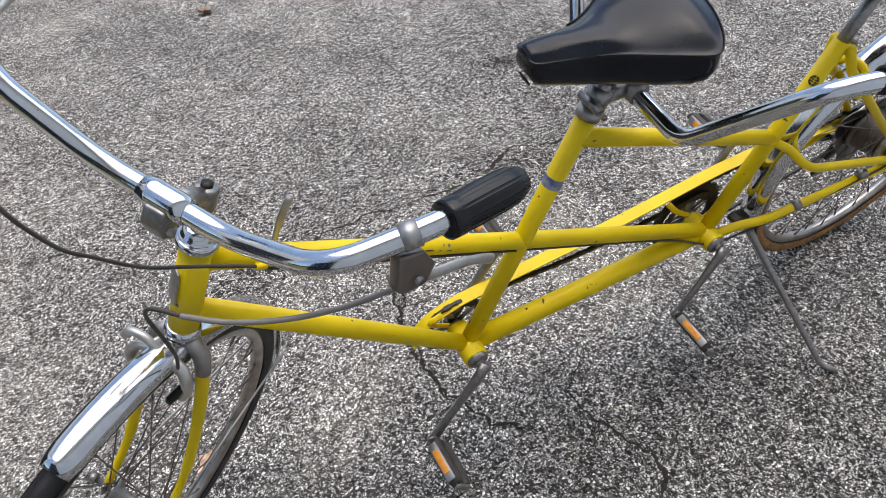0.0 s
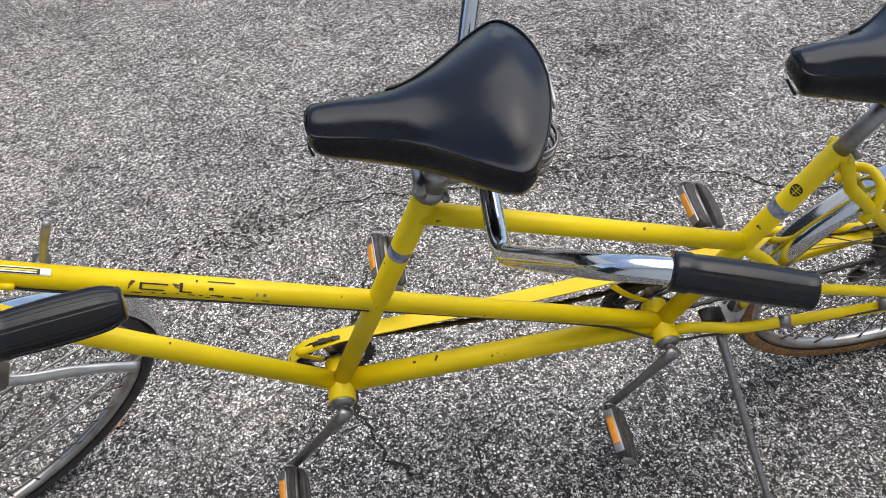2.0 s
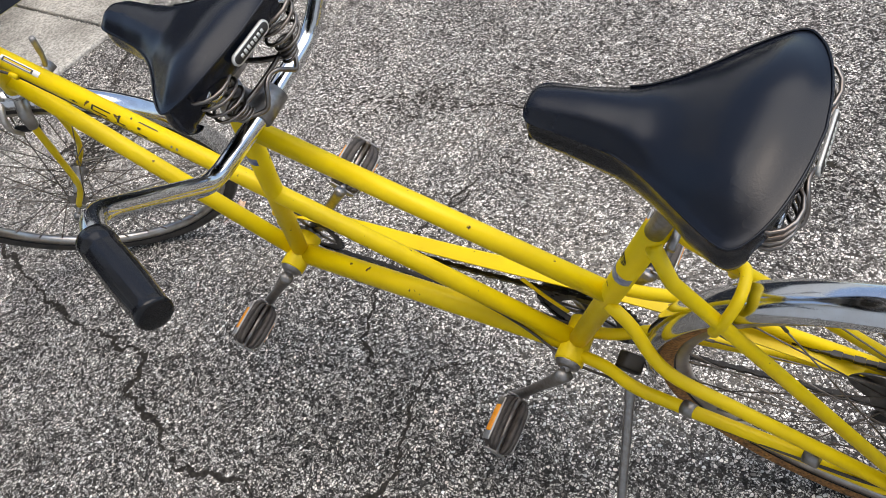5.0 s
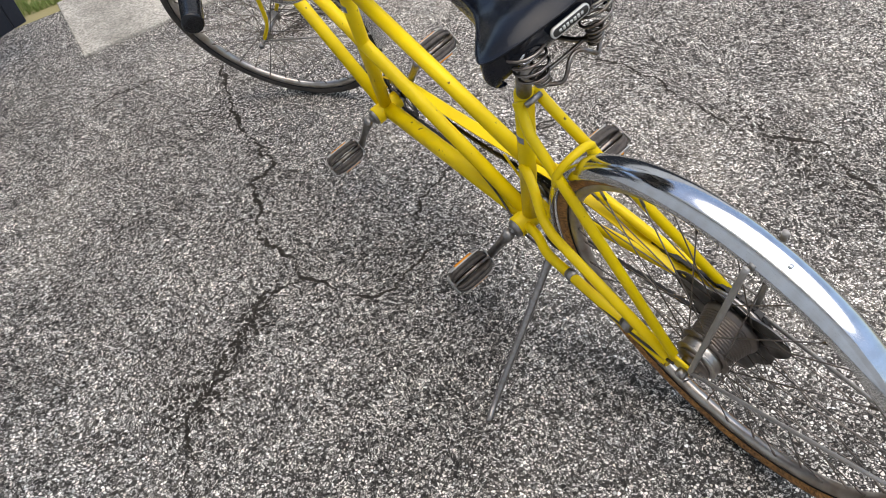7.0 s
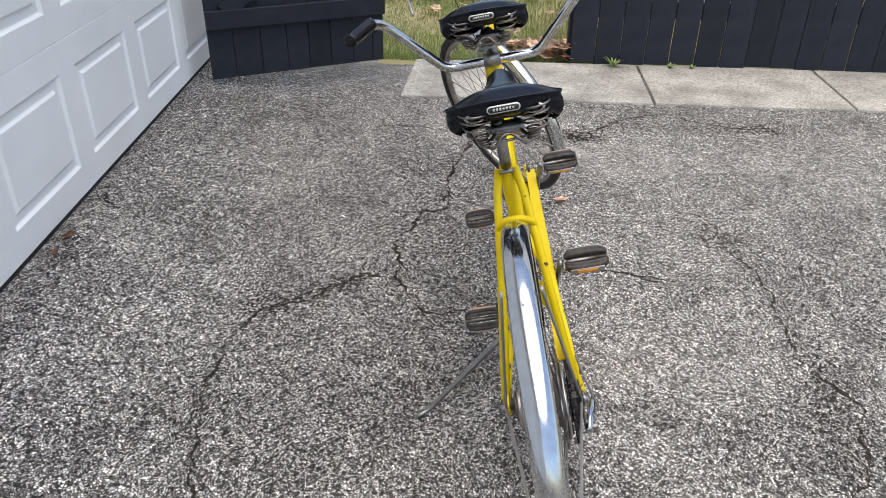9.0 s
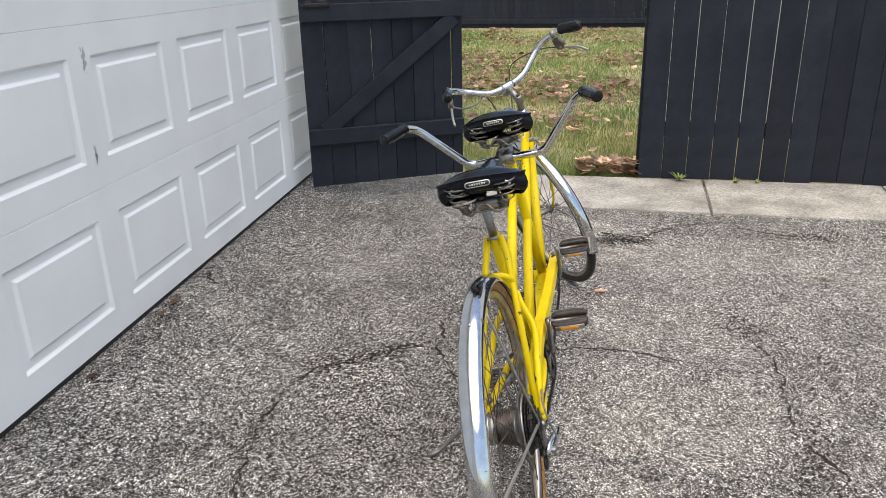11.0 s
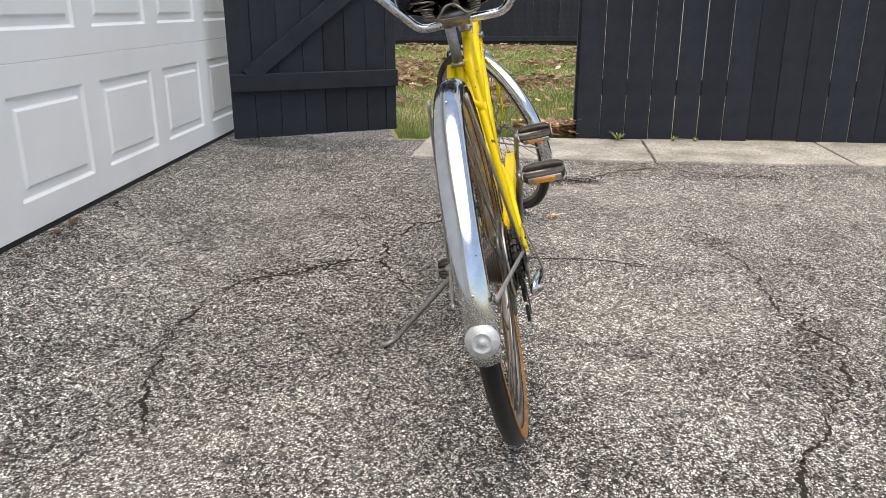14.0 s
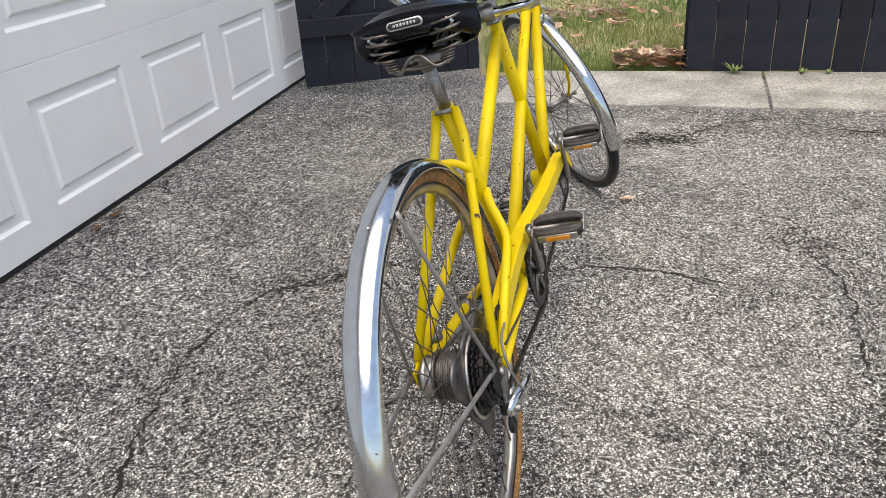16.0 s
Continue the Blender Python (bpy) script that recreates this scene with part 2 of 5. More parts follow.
BLUE = material("blue_band", (0.07, 0.1, 0.24), 0.5, var=(0.36, 0.36, 0.4), scale=75, amount=0.9, chips=(90, 0.62, (0.5, 0.48, 0.42)))
CABLE = material("cable_housing", (0.2, 0.185, 0.165), 0.5, var=(0.1, 0.08, 0.07), scale=40, amount=0.5)
DARKCABLE = material("dark_cable", (0.05, 0.04, 0.035), 0.55)


# ---- mesh helpers ----
def finish(bm, name, mat, smooth=True):
    me = bpy.data.meshes.new(name)
    bm.normal_update()
    bm.to_mesh(me)
    bm.free()
    me.materials.append(mat)
    if smooth:
        for p in me.polygons:
            p.use_smooth = True
    return me


def part(name, bm, mat, parent, label="", smooth=True):
    """One mesh object under a thing or a part."""
    me = bm if isinstance(bm, bpy.types.Mesh) else finish(bm, name, mat, smooth)
    ob = new(name, me)
    ob.parent = parent
    return tagged(ob, label)


def smooth_line(pts, n=6):
    """Catmull-Rom through the points."""
    P = [Vector(p) for p in pts]
    out = []
    for i in range(len(P) - 1):
        a = P[i - 1] if i else P[0] * 2 - P[1]
        b, c = P[i], P[i + 1]
        d = P[i + 2] if i + 2 < len(P) else P[-1] * 2 - P[-2]
        for k in range(n):
            s = k / n
            out.append(0.5 * ((2 * b) + (c - a) * s + (2 * a - 5 * b + 4 * c - d) * s * s + (3 * b - a - 3 * c + d) * s ** 3))
    out.append(P[-1])
    return out


def rounded(pts, r, n=5):
    """A polyline whose corners are arcs of about radius r."""
    P = [Vector(p) for p in pts]
    out = [P[0]]
    for i in range(1, len(P) - 1):
        a, b, c = P[i - 1], P[i], P[i + 1]
        ra = min(r, (a - b).length * 0.48, (c - b).length * 0.48)
        p, q = b + (a - b).normalized() * ra, b + (c - b).normalized() * ra
        for k in range(n + 1):
            s = k / n
            out.append(p.lerp(b, s).lerp(b.lerp(q, s), s))
    return out + [P[-1]]


def tube(pts, r, seg=10, bm=None, caps=True, flat=1.0, up=None):
    """A swept tube; r is one radius or one for each point; flat squashes it along its second axis."""
    bm = bm or bmesh.new()
    P = [Vector(p) for p in pts]
    R = list(r) if isinstance(r, (list, tuple)) else [r] * len(P)
    side = None
    rings = []
    for i, p in enumerate(P):
        d = (P[min(i + 1, len(P) - 1)] - P[max(i - 1, 0)]).normalized()
        if side is None:
            ref = Vector(up) if up else (Vector((0, 1, 0)) if abs(d.y) < 0.9 else Vector((1, 0, 0)))
            side = d.cross(ref).normalized()
        side = (side - d * side.dot(d)).normalized()
        top = side.cross(d)
        ring = []
        for k in range(seg):
            an = 2 * math.pi * k / seg
            ring.append(bm.verts.new(p + (side * math.cos(an) + top * math.sin(an) * flat) * R[i]))
        rings.append(ring)
    for a, b in zip(rings, rings[1:]):
        for k in range(seg):
            bm.faces.new((a[k], a[(k + 1) % seg], b[(k + 1) % seg], b[k]))
    if caps:
        bm.faces.new(rings[0][::-1])
        bm.faces.new(rings[-1])
    return bm


def box(size, at=(0, 0, 0), bevel=0.0, m=None, bm=None, seg=2):
    """A box with rounded edges, optionally posed by m."""
    tmp = bmesh.new()
    bmesh.ops.create_cube(tmp, size=1.0)
    bmesh.ops.scale(tmp, vec=size, verts=tmp.verts)
    if bevel:
        bmesh.ops.bevel(tmp, geom=tmp.edges[:], offset=bevel, segments=seg, affect="EDGES", profile=0.5)
    bmesh.ops.translate(tmp, vec=at, verts=tmp.verts)
    if m:
        bmesh.ops.transform(tmp, matrix=m, verts=tmp.verts)
    if bm is None:
        return tmp
    me = bpy.data.meshes.new("tmp")
    tmp.to_mesh(me)
    tmp.free()
    bm.from_mesh(me)
    bpy.data.meshes.remove(me)
    return bm


def pill(w, h, t, m):
    """A flat plate with round ends: w along y, h along z, t thick along x."""
    bm = bmesh.new()
    r = h / 2
    line = [((w / 2 - r) * s + r * math.cos(radians(a0 + 22.5 * k)), r * math.sin(radians(a0 + 22.5 * k))) for s, a0 in ((1, -90), (-1, 90)) for k in range(9)]
    rings = [[bm.verts.new(m @ Vector((x, y * f, z * f))) for y, z in line] for x, f in ((-t / 2, 0.97), (-t / 4, 1.0), (t / 2, 1.0))]
    for A, B in zip(rings, rings[1:]):
        for k in range(18):
            bm.faces.new((A[k], A[(k + 1) % 18], B[(k + 1) % 18], B[k]))
    bm.faces.new(rings[0][::-1])
    bm.faces.new(rings[-1])
    bmesh.ops.recalc_face_normals(bm, faces=bm.faces)
    return bm


def lathe(profile, seg=32, bm=None, m=None):
    """Profile rows of (radius, height along y) turned about the y axis."""
    bm = bm or bmesh.new()
    rings = []
    for r, h in profile:
        ring = []
        for k in range(seg):
            a = 2 * math.pi * k / seg
            v = Vector((r * math.cos(a), h, r * math.sin(a)))
            ring.append(bm.verts.new(m @ v if m else v))
        rings.append(ring)
    for a, b in zip(rings, rings[1:]):
        for k in range(seg):
            bm.faces.new((a[k], b[k], b[(k + 1) % seg], a[(k + 1) % seg]))
    return bm


def torus(R, r, seg=64, sides=10, sy=1.0, a0=0.0, a1=360.0, bm=None):
    """A ring about the y axis."""
    bm = bm or bmesh.new()
    full = abs(a1 - a0) >= 360
    N = seg if full else seg + 1
    rings = []
    for i in range(N):
        a = radians(a0 + (a1 - a0) * i / seg)
        rings.append([bm.verts.new(((R + r * math.cos(b)) * math.cos(a), r * sy * math.sin(b), (R + r * math.cos(b)) * math.sin(a)))
                      for b in (2 * math.pi * k / sides for k in range(sides))])
    for i in range(seg):
        a, b = rings[i], rings[(i + 1) % N]
        for k in range(sides):
            bm.faces.new((a[k], b[k], b[(k + 1) % sides], a[(k + 1) % sides]))
    return bm


def prism(pts, half, m, bevel=0.0):
    """A slab of the polygon's outline, half a thickness out to both sides."""
    bm = bmesh.new()
    h = Vector(half)
    a = [bm.verts.new(m @ (Vector(p) - h)) for p in pts]
    b = [bm.verts.new(m @ (Vector(p) + h)) for p in pts]
    bm.faces.new(a)
    bm.faces.new(b[::-1])
    for i in range(len(pts)):
        j = (i + 1) % len(pts)
        bm.faces.new((a[i], b[i], b[j], a[j]))
    bmesh.ops.recalc_face_normals(bm, faces=bm.faces)
    if bevel:
        bmesh.ops.bevel(bm, geom=bm.edges[:], offset=bevel, segments=2, profile=0.6, affect="EDGES")
    return bm


def empty(name, m, label, category, kind=""):
    ob = new(name)
    ob.matrix_world = m
    ob.empty_display_size = 0.1
    return tagged(ob, label, category, kind=kind)


# ---- ground ----
def garage_y(x):
    return 1.36 + 0.1 * x


def rise(x, y):
    """The driveway climbs a little towards the garage door."""
    s = min(1.0, max(0.0, 1 - (garage_y(x) - y) / 0.62))
    return 0.088 * s * s * (3 - 2 * s)


def sheet(name, xs, ys, height, mat, label, category):
    verts = [(x, y, height(x, y)) for x in xs for y in ys]
    m = len(ys)
    faces = []
    for i in range(len(xs) - 1):
        for j in range(m - 1):
            faces.append((i * m + j, (i + 1) * m + j, (i + 1) * m + j + 1, i * m + j + 1))
    me = bpy.data.meshes.new(name)
    me.from_pydata(verts, [], faces)
    me.materials.append(mat)
    for p in me.polygons:
        p.use_smooth = True
    return tagged(new(name, me), label, category, kind="structure")


ground = sheet("ground", [-300, -60, -20, -8, 0, 2.8, 5, 10, 16, 40, 300], [-300, -60, -20, -8, -3, 0, 3, 8, 20, 60, 300],
               lambda x, y: -0.02, SOIL, "patchy lawn with dry autumn grass and bare soil", "ground")
driveway = sheet("driveway", [-30, -12, -6] + [-3 + 0.25 * i for i in range(24)], [-14, -7, -3, -1, 0, 0.5] + [0.6 + 0.05 * i for i in range(28)],
                 rise, ASPHALT, "worn grey asphalt driveway with exposed pale stones and cracks", "driveway")


def crack(pts, width, seed):
    """A crack filled with dirt: a broken, uneven strip with ragged rims, and crumbs of dirt beside it."""
    rnd = random.Random(seed)
    P = []
    for a, b in zip(pts, pts[1:]):
        n = max(2, int((Vector(b) - Vector(a)).length / 0.0075))
        for k in range(n):
            q = Vector(a).lerp(Vector(b), k / n)
            w = noise.noise(Vector((q.x * 26, q.y * 26, seed))), noise.noise(Vector((q.x * 26, q.y * 26, seed + 50.5)))
            P.append(q + Vector((w[0] * 0.016 + rnd.uniform(-0.0036, 0.0036), w[1] * 0.016 + rnd.uniform(-0.0036, 0.0036))))
    P.append(Vector(pts[-1]))
    bm = bmesh.new()
    prev = None
    for i, p in enumerate(P):
        d = (P[min(i + 1, len(P) - 1)] - P[max(i - 1, 0)]).normalized()
        nrm = Vector((-d.y, d.x))
        end = min(1.0, 0.15 + i / 10, 0.15 + (len(P) - 1 - i) / 10)
        body = 0.6 + 0.9 * noise.noise(Vector((p.x * 9, p.y * 9, 3.1 + seed)))
        if body * end < 0.14:
            prev = None
            continue
        wl, wr = (width * 0.85 * max(0.18, body) * rnd.uniform(0.15, 2.0) * end for _ in range(2))
        row = [bm.verts.new((*(p + nrm * o), rise(p.x, p.y) + z)) for o, z in ((wl, 0.0006), (wl * 0.3, 0.0013), (-wr * 0.3, 0.0013), (-wr, 0.0006))]
        if prev:
            for k in range(3):
                bm.faces.new((prev[k], row[k], row[k + 1], prev[k + 1]))
        prev = row
        # crumbs lodged between the stones near by
        for _ in range(3):
            if rnd.random() < 0.3 + 0.4 * body:
                c = p + nrm * rnd.gauss(0, width * 1.2) + d * rnd.uniform(-0.006, 0.006)
                r = rnd.uniform(0.0009, 0.0024)
                t0 = rnd.uniform(0, 6)
                ring = [bm.verts.new((c.x + r * rnd.uniform(0.5, 1.3) * math.cos(t0 + 1.257 * k), c.y + r * rnd.uniform(0.5, 1.3) * math.sin(t0 + 1.257 * k), rise(c.x, c.y) + 0.0008)) for k in range(5)]
                bm.faces.new(ring)
    return part("crack", bm, CRACK, driveway)


def dirt_patch(x, y, sx, sy, turn, count, seed):
    """Dark dirt lodged in the hollows of the worn surface."""
    rnd = random.Random(seed)
    bm = bmesh.new()
    c, s = math.cos(radians(turn)), math.sin(radians(turn))
    for _ in range(count):
        u, v = rnd.gauss(0, sx), rnd.gauss(0, sy)
        px, py = x + c * u - s * v, y + s * u + c * v
        r = rnd.uniform(0.0015, 0.006)
        t0 = rnd.uniform(0, 6)
        bm.faces.new([bm.verts.new((px + r * rnd.uniform(0.4, 1.4) * math.cos(t0 + 1.047 * k), py + r * rnd.uniform(0.4, 1.4) * math.sin(t0 + 1.047 * k), rise(px, py) + rnd.uniform(0.0007, 0.001))) for k in range(6)])
    return part("dirt_patch", bm, CRACK, driveway)


# asphalt sheet added behind the gate; stands in for the shade below it
_me = bpy.data.meshes.new("gate_gap_sheet")
_me.from_pydata([(2.7, 0.73, 0.002), (7.0, 1.95, -0.012), (7.0, 5.0, -0.012), (2.7, 5.0, 0.002)], [], [(0, 1, 2, 3)])
_me.materials.append(ASPHALT)
tagged(new("gate_gap_sheet", _me), "asphalt sheet added behind the gate to darken its gap", "path", kind="structure")

# ---- pavement ----
pavement = tagged(new("pavement"), "strip of pale concrete paving slabs along the fence", "pavement", kind="structure")


def slab(x0a, x0b, x1a, x1b, ya, yb):
    """One slab: near edge from (x0a, ya) to (x0b, yb), far edge x1a, x1b."""
    bm = bmesh.new()
    top = [bm.verts.new(v) for v in ((x0a, ya, 0.012), (x0b, yb, 0.012), (x1b, yb, 0.012), (x1a, ya, 0.012))]
    low = [bm.verts.new((v.co.x, v.co.y, -0.06)) for v in top]
    bm.faces.new(top)
    bm.faces.new(low[::-1])
    for i in range(4):
        bm.faces.new((top[i], low[i], low[(i + 1) % 4], top[(i + 1) % 4]))
    bmesh.ops.recalc_face_normals(bm, faces=bm.faces)
    bmesh.ops.bevel(bm, geom=[e for e in bm.edges if e.verts[0].co.z > 0 and e.verts[1].co.z > 0], offset=0.006, segments=2, affect="EDGES", profile=0.5)
    part("slab", bm, CONCRETE, pavement, smooth=False)


def near(y):
    return 2.19 - 0.025 * y


_ys = [0.54, -0.748, -1.745, -2.75, -3.75, -4.75, -5.75, -6.75]
for _a, _b in zip(_ys, _ys[1:]):
    slab(near(_a), near(_b + 0.014), 2.85 - 0.035 * _a, 2.85 - 0.035 * _b, _a, _b + 0.014)

# ---- garage ----
GX0, GX1 = -2.42, 2.53
GDIR = math.atan(0.1)
GM = Matrix.Translation((0, 1.36, 0)) @ pose(0, 0, 0, 0, 0, math.degrees(GDIR))
door = tagged(new("garage_door"), "white sectional garage door with raised panels", "garage door", kind="structure")
door.matrix_world = GM
PITCH, PW = 0.578, 0.459
_xs = [0.277 + PITCH * k for k in range(-5, 4)]


def door_section(z0, z1, pz0, pz1, panels):
    """A hollow steel section: a front skin with openings in which the pressed panels sit, and a back."""
    bm = bmesh.new()

    def quad(x0, x1, a, b, y=0.0):
        bm.faces.new([bm.verts.new(v) for v in ((x0, y, a), (x1, y, a), (x1, y, b), (x0, y, b))])
    quad(GX0, GX1, z0, pz0)
    quad(GX0, GX1, pz1, z1)
    edge = GX0
    for x in panels:
        quad(edge, x, pz0, pz1)
        edge = x + PW
    quad(edge, GX1, pz0, pz1)
    # rounded lips along the joints, and the back
    for z, s in ((z0, 1), (z1, -1)):
        rows = [[bm.verts.new((x, y, z - s * d)) for x in (GX0, GX1)] for y, d in ((0.0, 0.0), (0.003, 0.002), (0.04, 0.002))]
        for A, B in zip(rows, rows[1:]):
            bm.faces.new((A[0], A[1], B[1], B[0]))
    quad(GX0, GX1, z0, z1, 0.04)
    bmesh.ops.remove_doubles(bm, verts=bm.verts, dist=0.0002)
    sec = part("door_section", bm, DOORWHITE, door, "", False)
    for x in panels:
        bm = bmesh.new()
        rings = []
        for ins, dep in ((0.0, 0.0), (0.002, 0.001), (0.009, 0.0085), (0.012, 0.01), (0.035, 0.0095), (0.038, 0.0085), (0.0445, 0.0025), (0.047, 0.0012)):
            rings.append([bm.verts.new((u, dep, z)) for u, z in ((x + ins, pz0 + ins), (x + PW - ins, pz0 + ins), (x + PW - ins, pz1 - ins), (x + ins, pz1 - ins))])
        for A, B in zip(rings, rings[1:]):
            for k in range(4):
                bm.faces.new((A[k], A[(k + 1) % 4], B[(k + 1) % 4], B[k]))
        bm.faces.new(rings[-1])
        bmesh.ops.recalc_face_normals(bm, faces=bm.faces)
        part("raised_panel", bm, DOORWHITE, sec, "", False)


_in = [x for x in _xs if x > GX0 and x + PW < GX1 + 0.02]
for _z0, _z1 in ((0.11, 0.611), (0.615, 1.126), (1.13, 1.641), (1.645, 2.156)):
    door_section(_z0, _z1, _z0 + 0.0905, _z1 - 0.092, _in)
part("bottom_seal", box((GX1 - GX0, 0.03, 0.03), ((GX0 + GX1) / 2, 0.022, 0.097), bevel=0.008), SEAL, door, "black rubber bottom seal")


def smudge(x, z, w, h, seed):
    """A dirty scuff on the door: ragged thin film of grime."""
    rnd = random.Random(seed)
    bm = bmesh.new()
    for k in range(26):
        cx, cz = x + rnd.gauss(0, w * 0.4), z + rnd.gauss(0, h * 0.4)
        r = rnd.uniform(0.0015, 0.006)
        bm.faces.new([bm.verts.new((cx + r * rnd.uniform(0.4, 1.1) * math.cos(a), -0.0008, cz + 2.2 * r * rnd.uniform(0.4, 1.1) * math.sin(a))) for a in (6.283 * j / 7 for j in range(7))])
    part("grime", bm, GRIME, door, "grey scuffed grime", False)


smudge(0.24, 1.02, 0.011, 0.05, 1)
smudge(0.212, 0.73, 0.008, 0.04, 2)
# unseen above the door; made tall to keep sky light off the driveway
wall_garage = tagged(new("wall_garage", finish(box((9.0, 0.2, 2.0), (-0.5, 0.12, 3.19)), "wall_garage", SIDING, False)), "pale garage wall above the door, unseen, raised for shade", "wall", kind="structure")
wall_garage.matrix_world = GM
for _n, _x0, _x1 in (("wall_garage_west", -5.0, GX0), ("wall_garage_east", GX1, 4.0)):
    _w = tagged(new(_n, finish(box((_x1 - _x0, 0.2, 2.25), ((_x0 + _x1) / 2, 0.12, 1.09)), _n, SIDING, False)), "pale garage wall beside the door", "wall", kind="structure")
    _w.matrix_world = GM
garage_back = tagged(new("wall_garage_back", finish(box((9.0, 0.2, 2.8), (-0.5, 5.0, 1.4)), "wall_garage_back", SIDING, False)), "plain back wall of the garage", "wall", kind="structure")
garage_back.matrix_world = GM
garage_roof = tagged(new("ceiling_garage", finish(box((9.2, 5.3, 0.12), (-0.5, 2.45, 2.86)), "ceiling_garage", SIDING, False)), "plain garage ceiling", "ceiling", kind="structure")
garage_roof.matrix_world = GM


# ---- gate and fences ----
def plank(parent, w, h, t, at, seed, name="plank"):
    """A board standing on at, its face along x, with eased edges; slightly out of true."""
    rnd = random.Random(seed)
    bm = box((w, t, h), (0, 0, h / 2), bevel=0.003, seg=1)
    ob = part(name, bm, FENCE, parent, smooth=False)
    ob.matrix_local = Matrix.Translation(at) @ pose(0, rnd.uniform(-0.002, 0.002), 0, rnd.uniform(-0.15, 0.15), rnd.uniform(-0.2, 0.2), 0)
    return ob


_g0, _g1 = Vector((1.975, 1.432, 0)), Vector((2.44, 0.662, 0))
_gd = (_g1 - _g0)
GATE_W = _gd.length
gate = empty("wooden_gate", Matrix.Translation((_g0.x, _g0.y, 0.113)) @ pose(0, 0, 0, 0, 0, math.degrees(math.atan2(_gd.y, _gd.x))),
             "open wooden gate stained dark with a diagonal brace", "gate")
_x = 0.0
for _k, _w in enumerate((0.118, 0.134, 0.13, 0.112, 0.116, 0.12, 0.108, GATE_W - 0.838)):
    plank(gate, _w - 0.0015, 1.72 + 0.004 * (_k % 3), 0.018, (_x + _w / 2, 0.02, 0.0), 100 + _k)
    _x += _w
for _z in (0.287, 0.945, 1.55):
    part("rail", box((GATE_W, 0.034, 0.09), (GATE_W / 2, -0.008, _z), bevel=0.004, seg=1), FENCE, gate, smooth=False)
_b0, _b1 = Vector((0.1, -0.008, 0.325)), Vector((GATE_W - 0.062, -0.008, 0.888))
_bl = (_b1 - _b0)
part("diagonal_brace", box((_bl.length + 0.03, 0.03, 0.084), bevel=0.004, seg=1, m=Matrix.Translation((_b0 + _b1) / 2) @ pose(0, 0, 0, 0, -math.degrees(math.atan2(_bl.z, _bl.x)), 0)), FENCE, gate, smooth=False)
latch = part("slide_latch", box((0.14, 0.012, 0.022), (0.09, -0.03, 0.985), bevel=0.004), GREASE, gate, "black steel slide bolt")
part("latch_plate", box((0.05, 0.006, 0.05), (0.12, -0.027, 0.985), bevel=0.003), GREASE, latch)
part("latch_plate", box((0.03, 0.006, 0.045), (0.05, -0.027, 0.985), bevel=0.003), GREASE, latch)


def fence(name, p0, p1, h, w, label, z=0.0, rails=(), rail_side=1, seed=0, t=0.02, slits=()):
    """Upright boards from p0 to p1, rails behind; slits: the gaps in millimetres after each board."""
    a, b = Vector((*p0, 0)), Vector((*p1, 0))
    L = (b - a).length
    ob = empty(name, Matrix.Translation((a.x, a.y, z)) @ pose(0, 0, 0, 0, 0, math.degrees(math.atan2(b.y - a.y, b.x - a.x))), label, "fence")
    rnd = random.Random(seed)
    n = int(L / w)
    shared = {}
    for k in range(n):
        gap = slits[k] if k < len(slits) else rnd.choice((0.4, 0.6, 0.9)) if slits else 0.3
        if gap not in shared:
            shared[gap] = finish(box((w - gap / 1000, t, h), (-gap / 2000, 0, h / 2), bevel=0.0025, seg=1), "board", FENCE, False)
        bd = part("board", shared[gap], FENCE, ob)
        bd.matrix_local = Matrix.Translation((w * (k + 0.5), rnd.uniform(-0.002, 0.002), rnd.uniform(-0.006, 0.006))) @ pose(0, 0, 0, 0, rnd.uniform(-0.05, 0.05), rnd.uniform(-0.4, 0.4))
    for rz in rails:
        part("rail", box((L, 0.038, 0.09), (L / 2, 0.03 * rail_side, rz), bevel=0.004, seg=1), FENCE, ob, smooth=False)
    return ob


side_fence = fence("board_fence", (2.876, -0.352), (3.02, -8.0), 1.83, 0.1425, "dark stained board fence with bright slits between boards", 0.015, (0.3, 1.5), 1, 3,
                   t=0.014, slits=(2.6, 1.6, 3.2, 4.6, 4.8, 3.4, 0.8, 0.8, 2.6, 4.6, 5.0, 0.8))
part("end_post", box((0.09, 0.09, 1.85), (0.03, 0.068, 0.92), bevel=0.005, seg=1), FENCE, side_fence, smooth=False)
part("strike_plate", box((0.012, 0.03, 0.07), (-0.02, 0.06, 1.08), bevel=0.003), GREASE, side_fence)
part("strike_plate", box((0.012, 0.03, 0.05), (-0.02, 0.06, 0.98), bevel=0.003), GREASE, side_fence)
back_fence = fence("board_fence", (15.2, 12.0), (15.2, -14.0), 1.86, 0.142, "distant dark stained board fence behind the lawn", -0.02, (), 1, 4)
for _y0, _y1, _z in ((0.0, 10.24, 1.1), (10.24, 26.0, 1.37), (10.24, 26.0, 0.14), (0.0, 10.24, 0.14)):
    part("rail", box((_y1 - _y0, 0.04, 0.1), ((_y0 + _y1) / 2, -0.03, _z), bevel=0.004, seg=1), FENCE, back_fence, smooth=False)
# unseen pale backdrop, added so that the fence slits show bright
tagged(new("slit_backdrop", finish(box((0.3, 12.0, 5.0), (4.6, -6.52, 2.48)), "slit_backdrop", SIDING, False)), "pale backdrop added behind the fence to brighten its slits", "house wall", kind="structure")


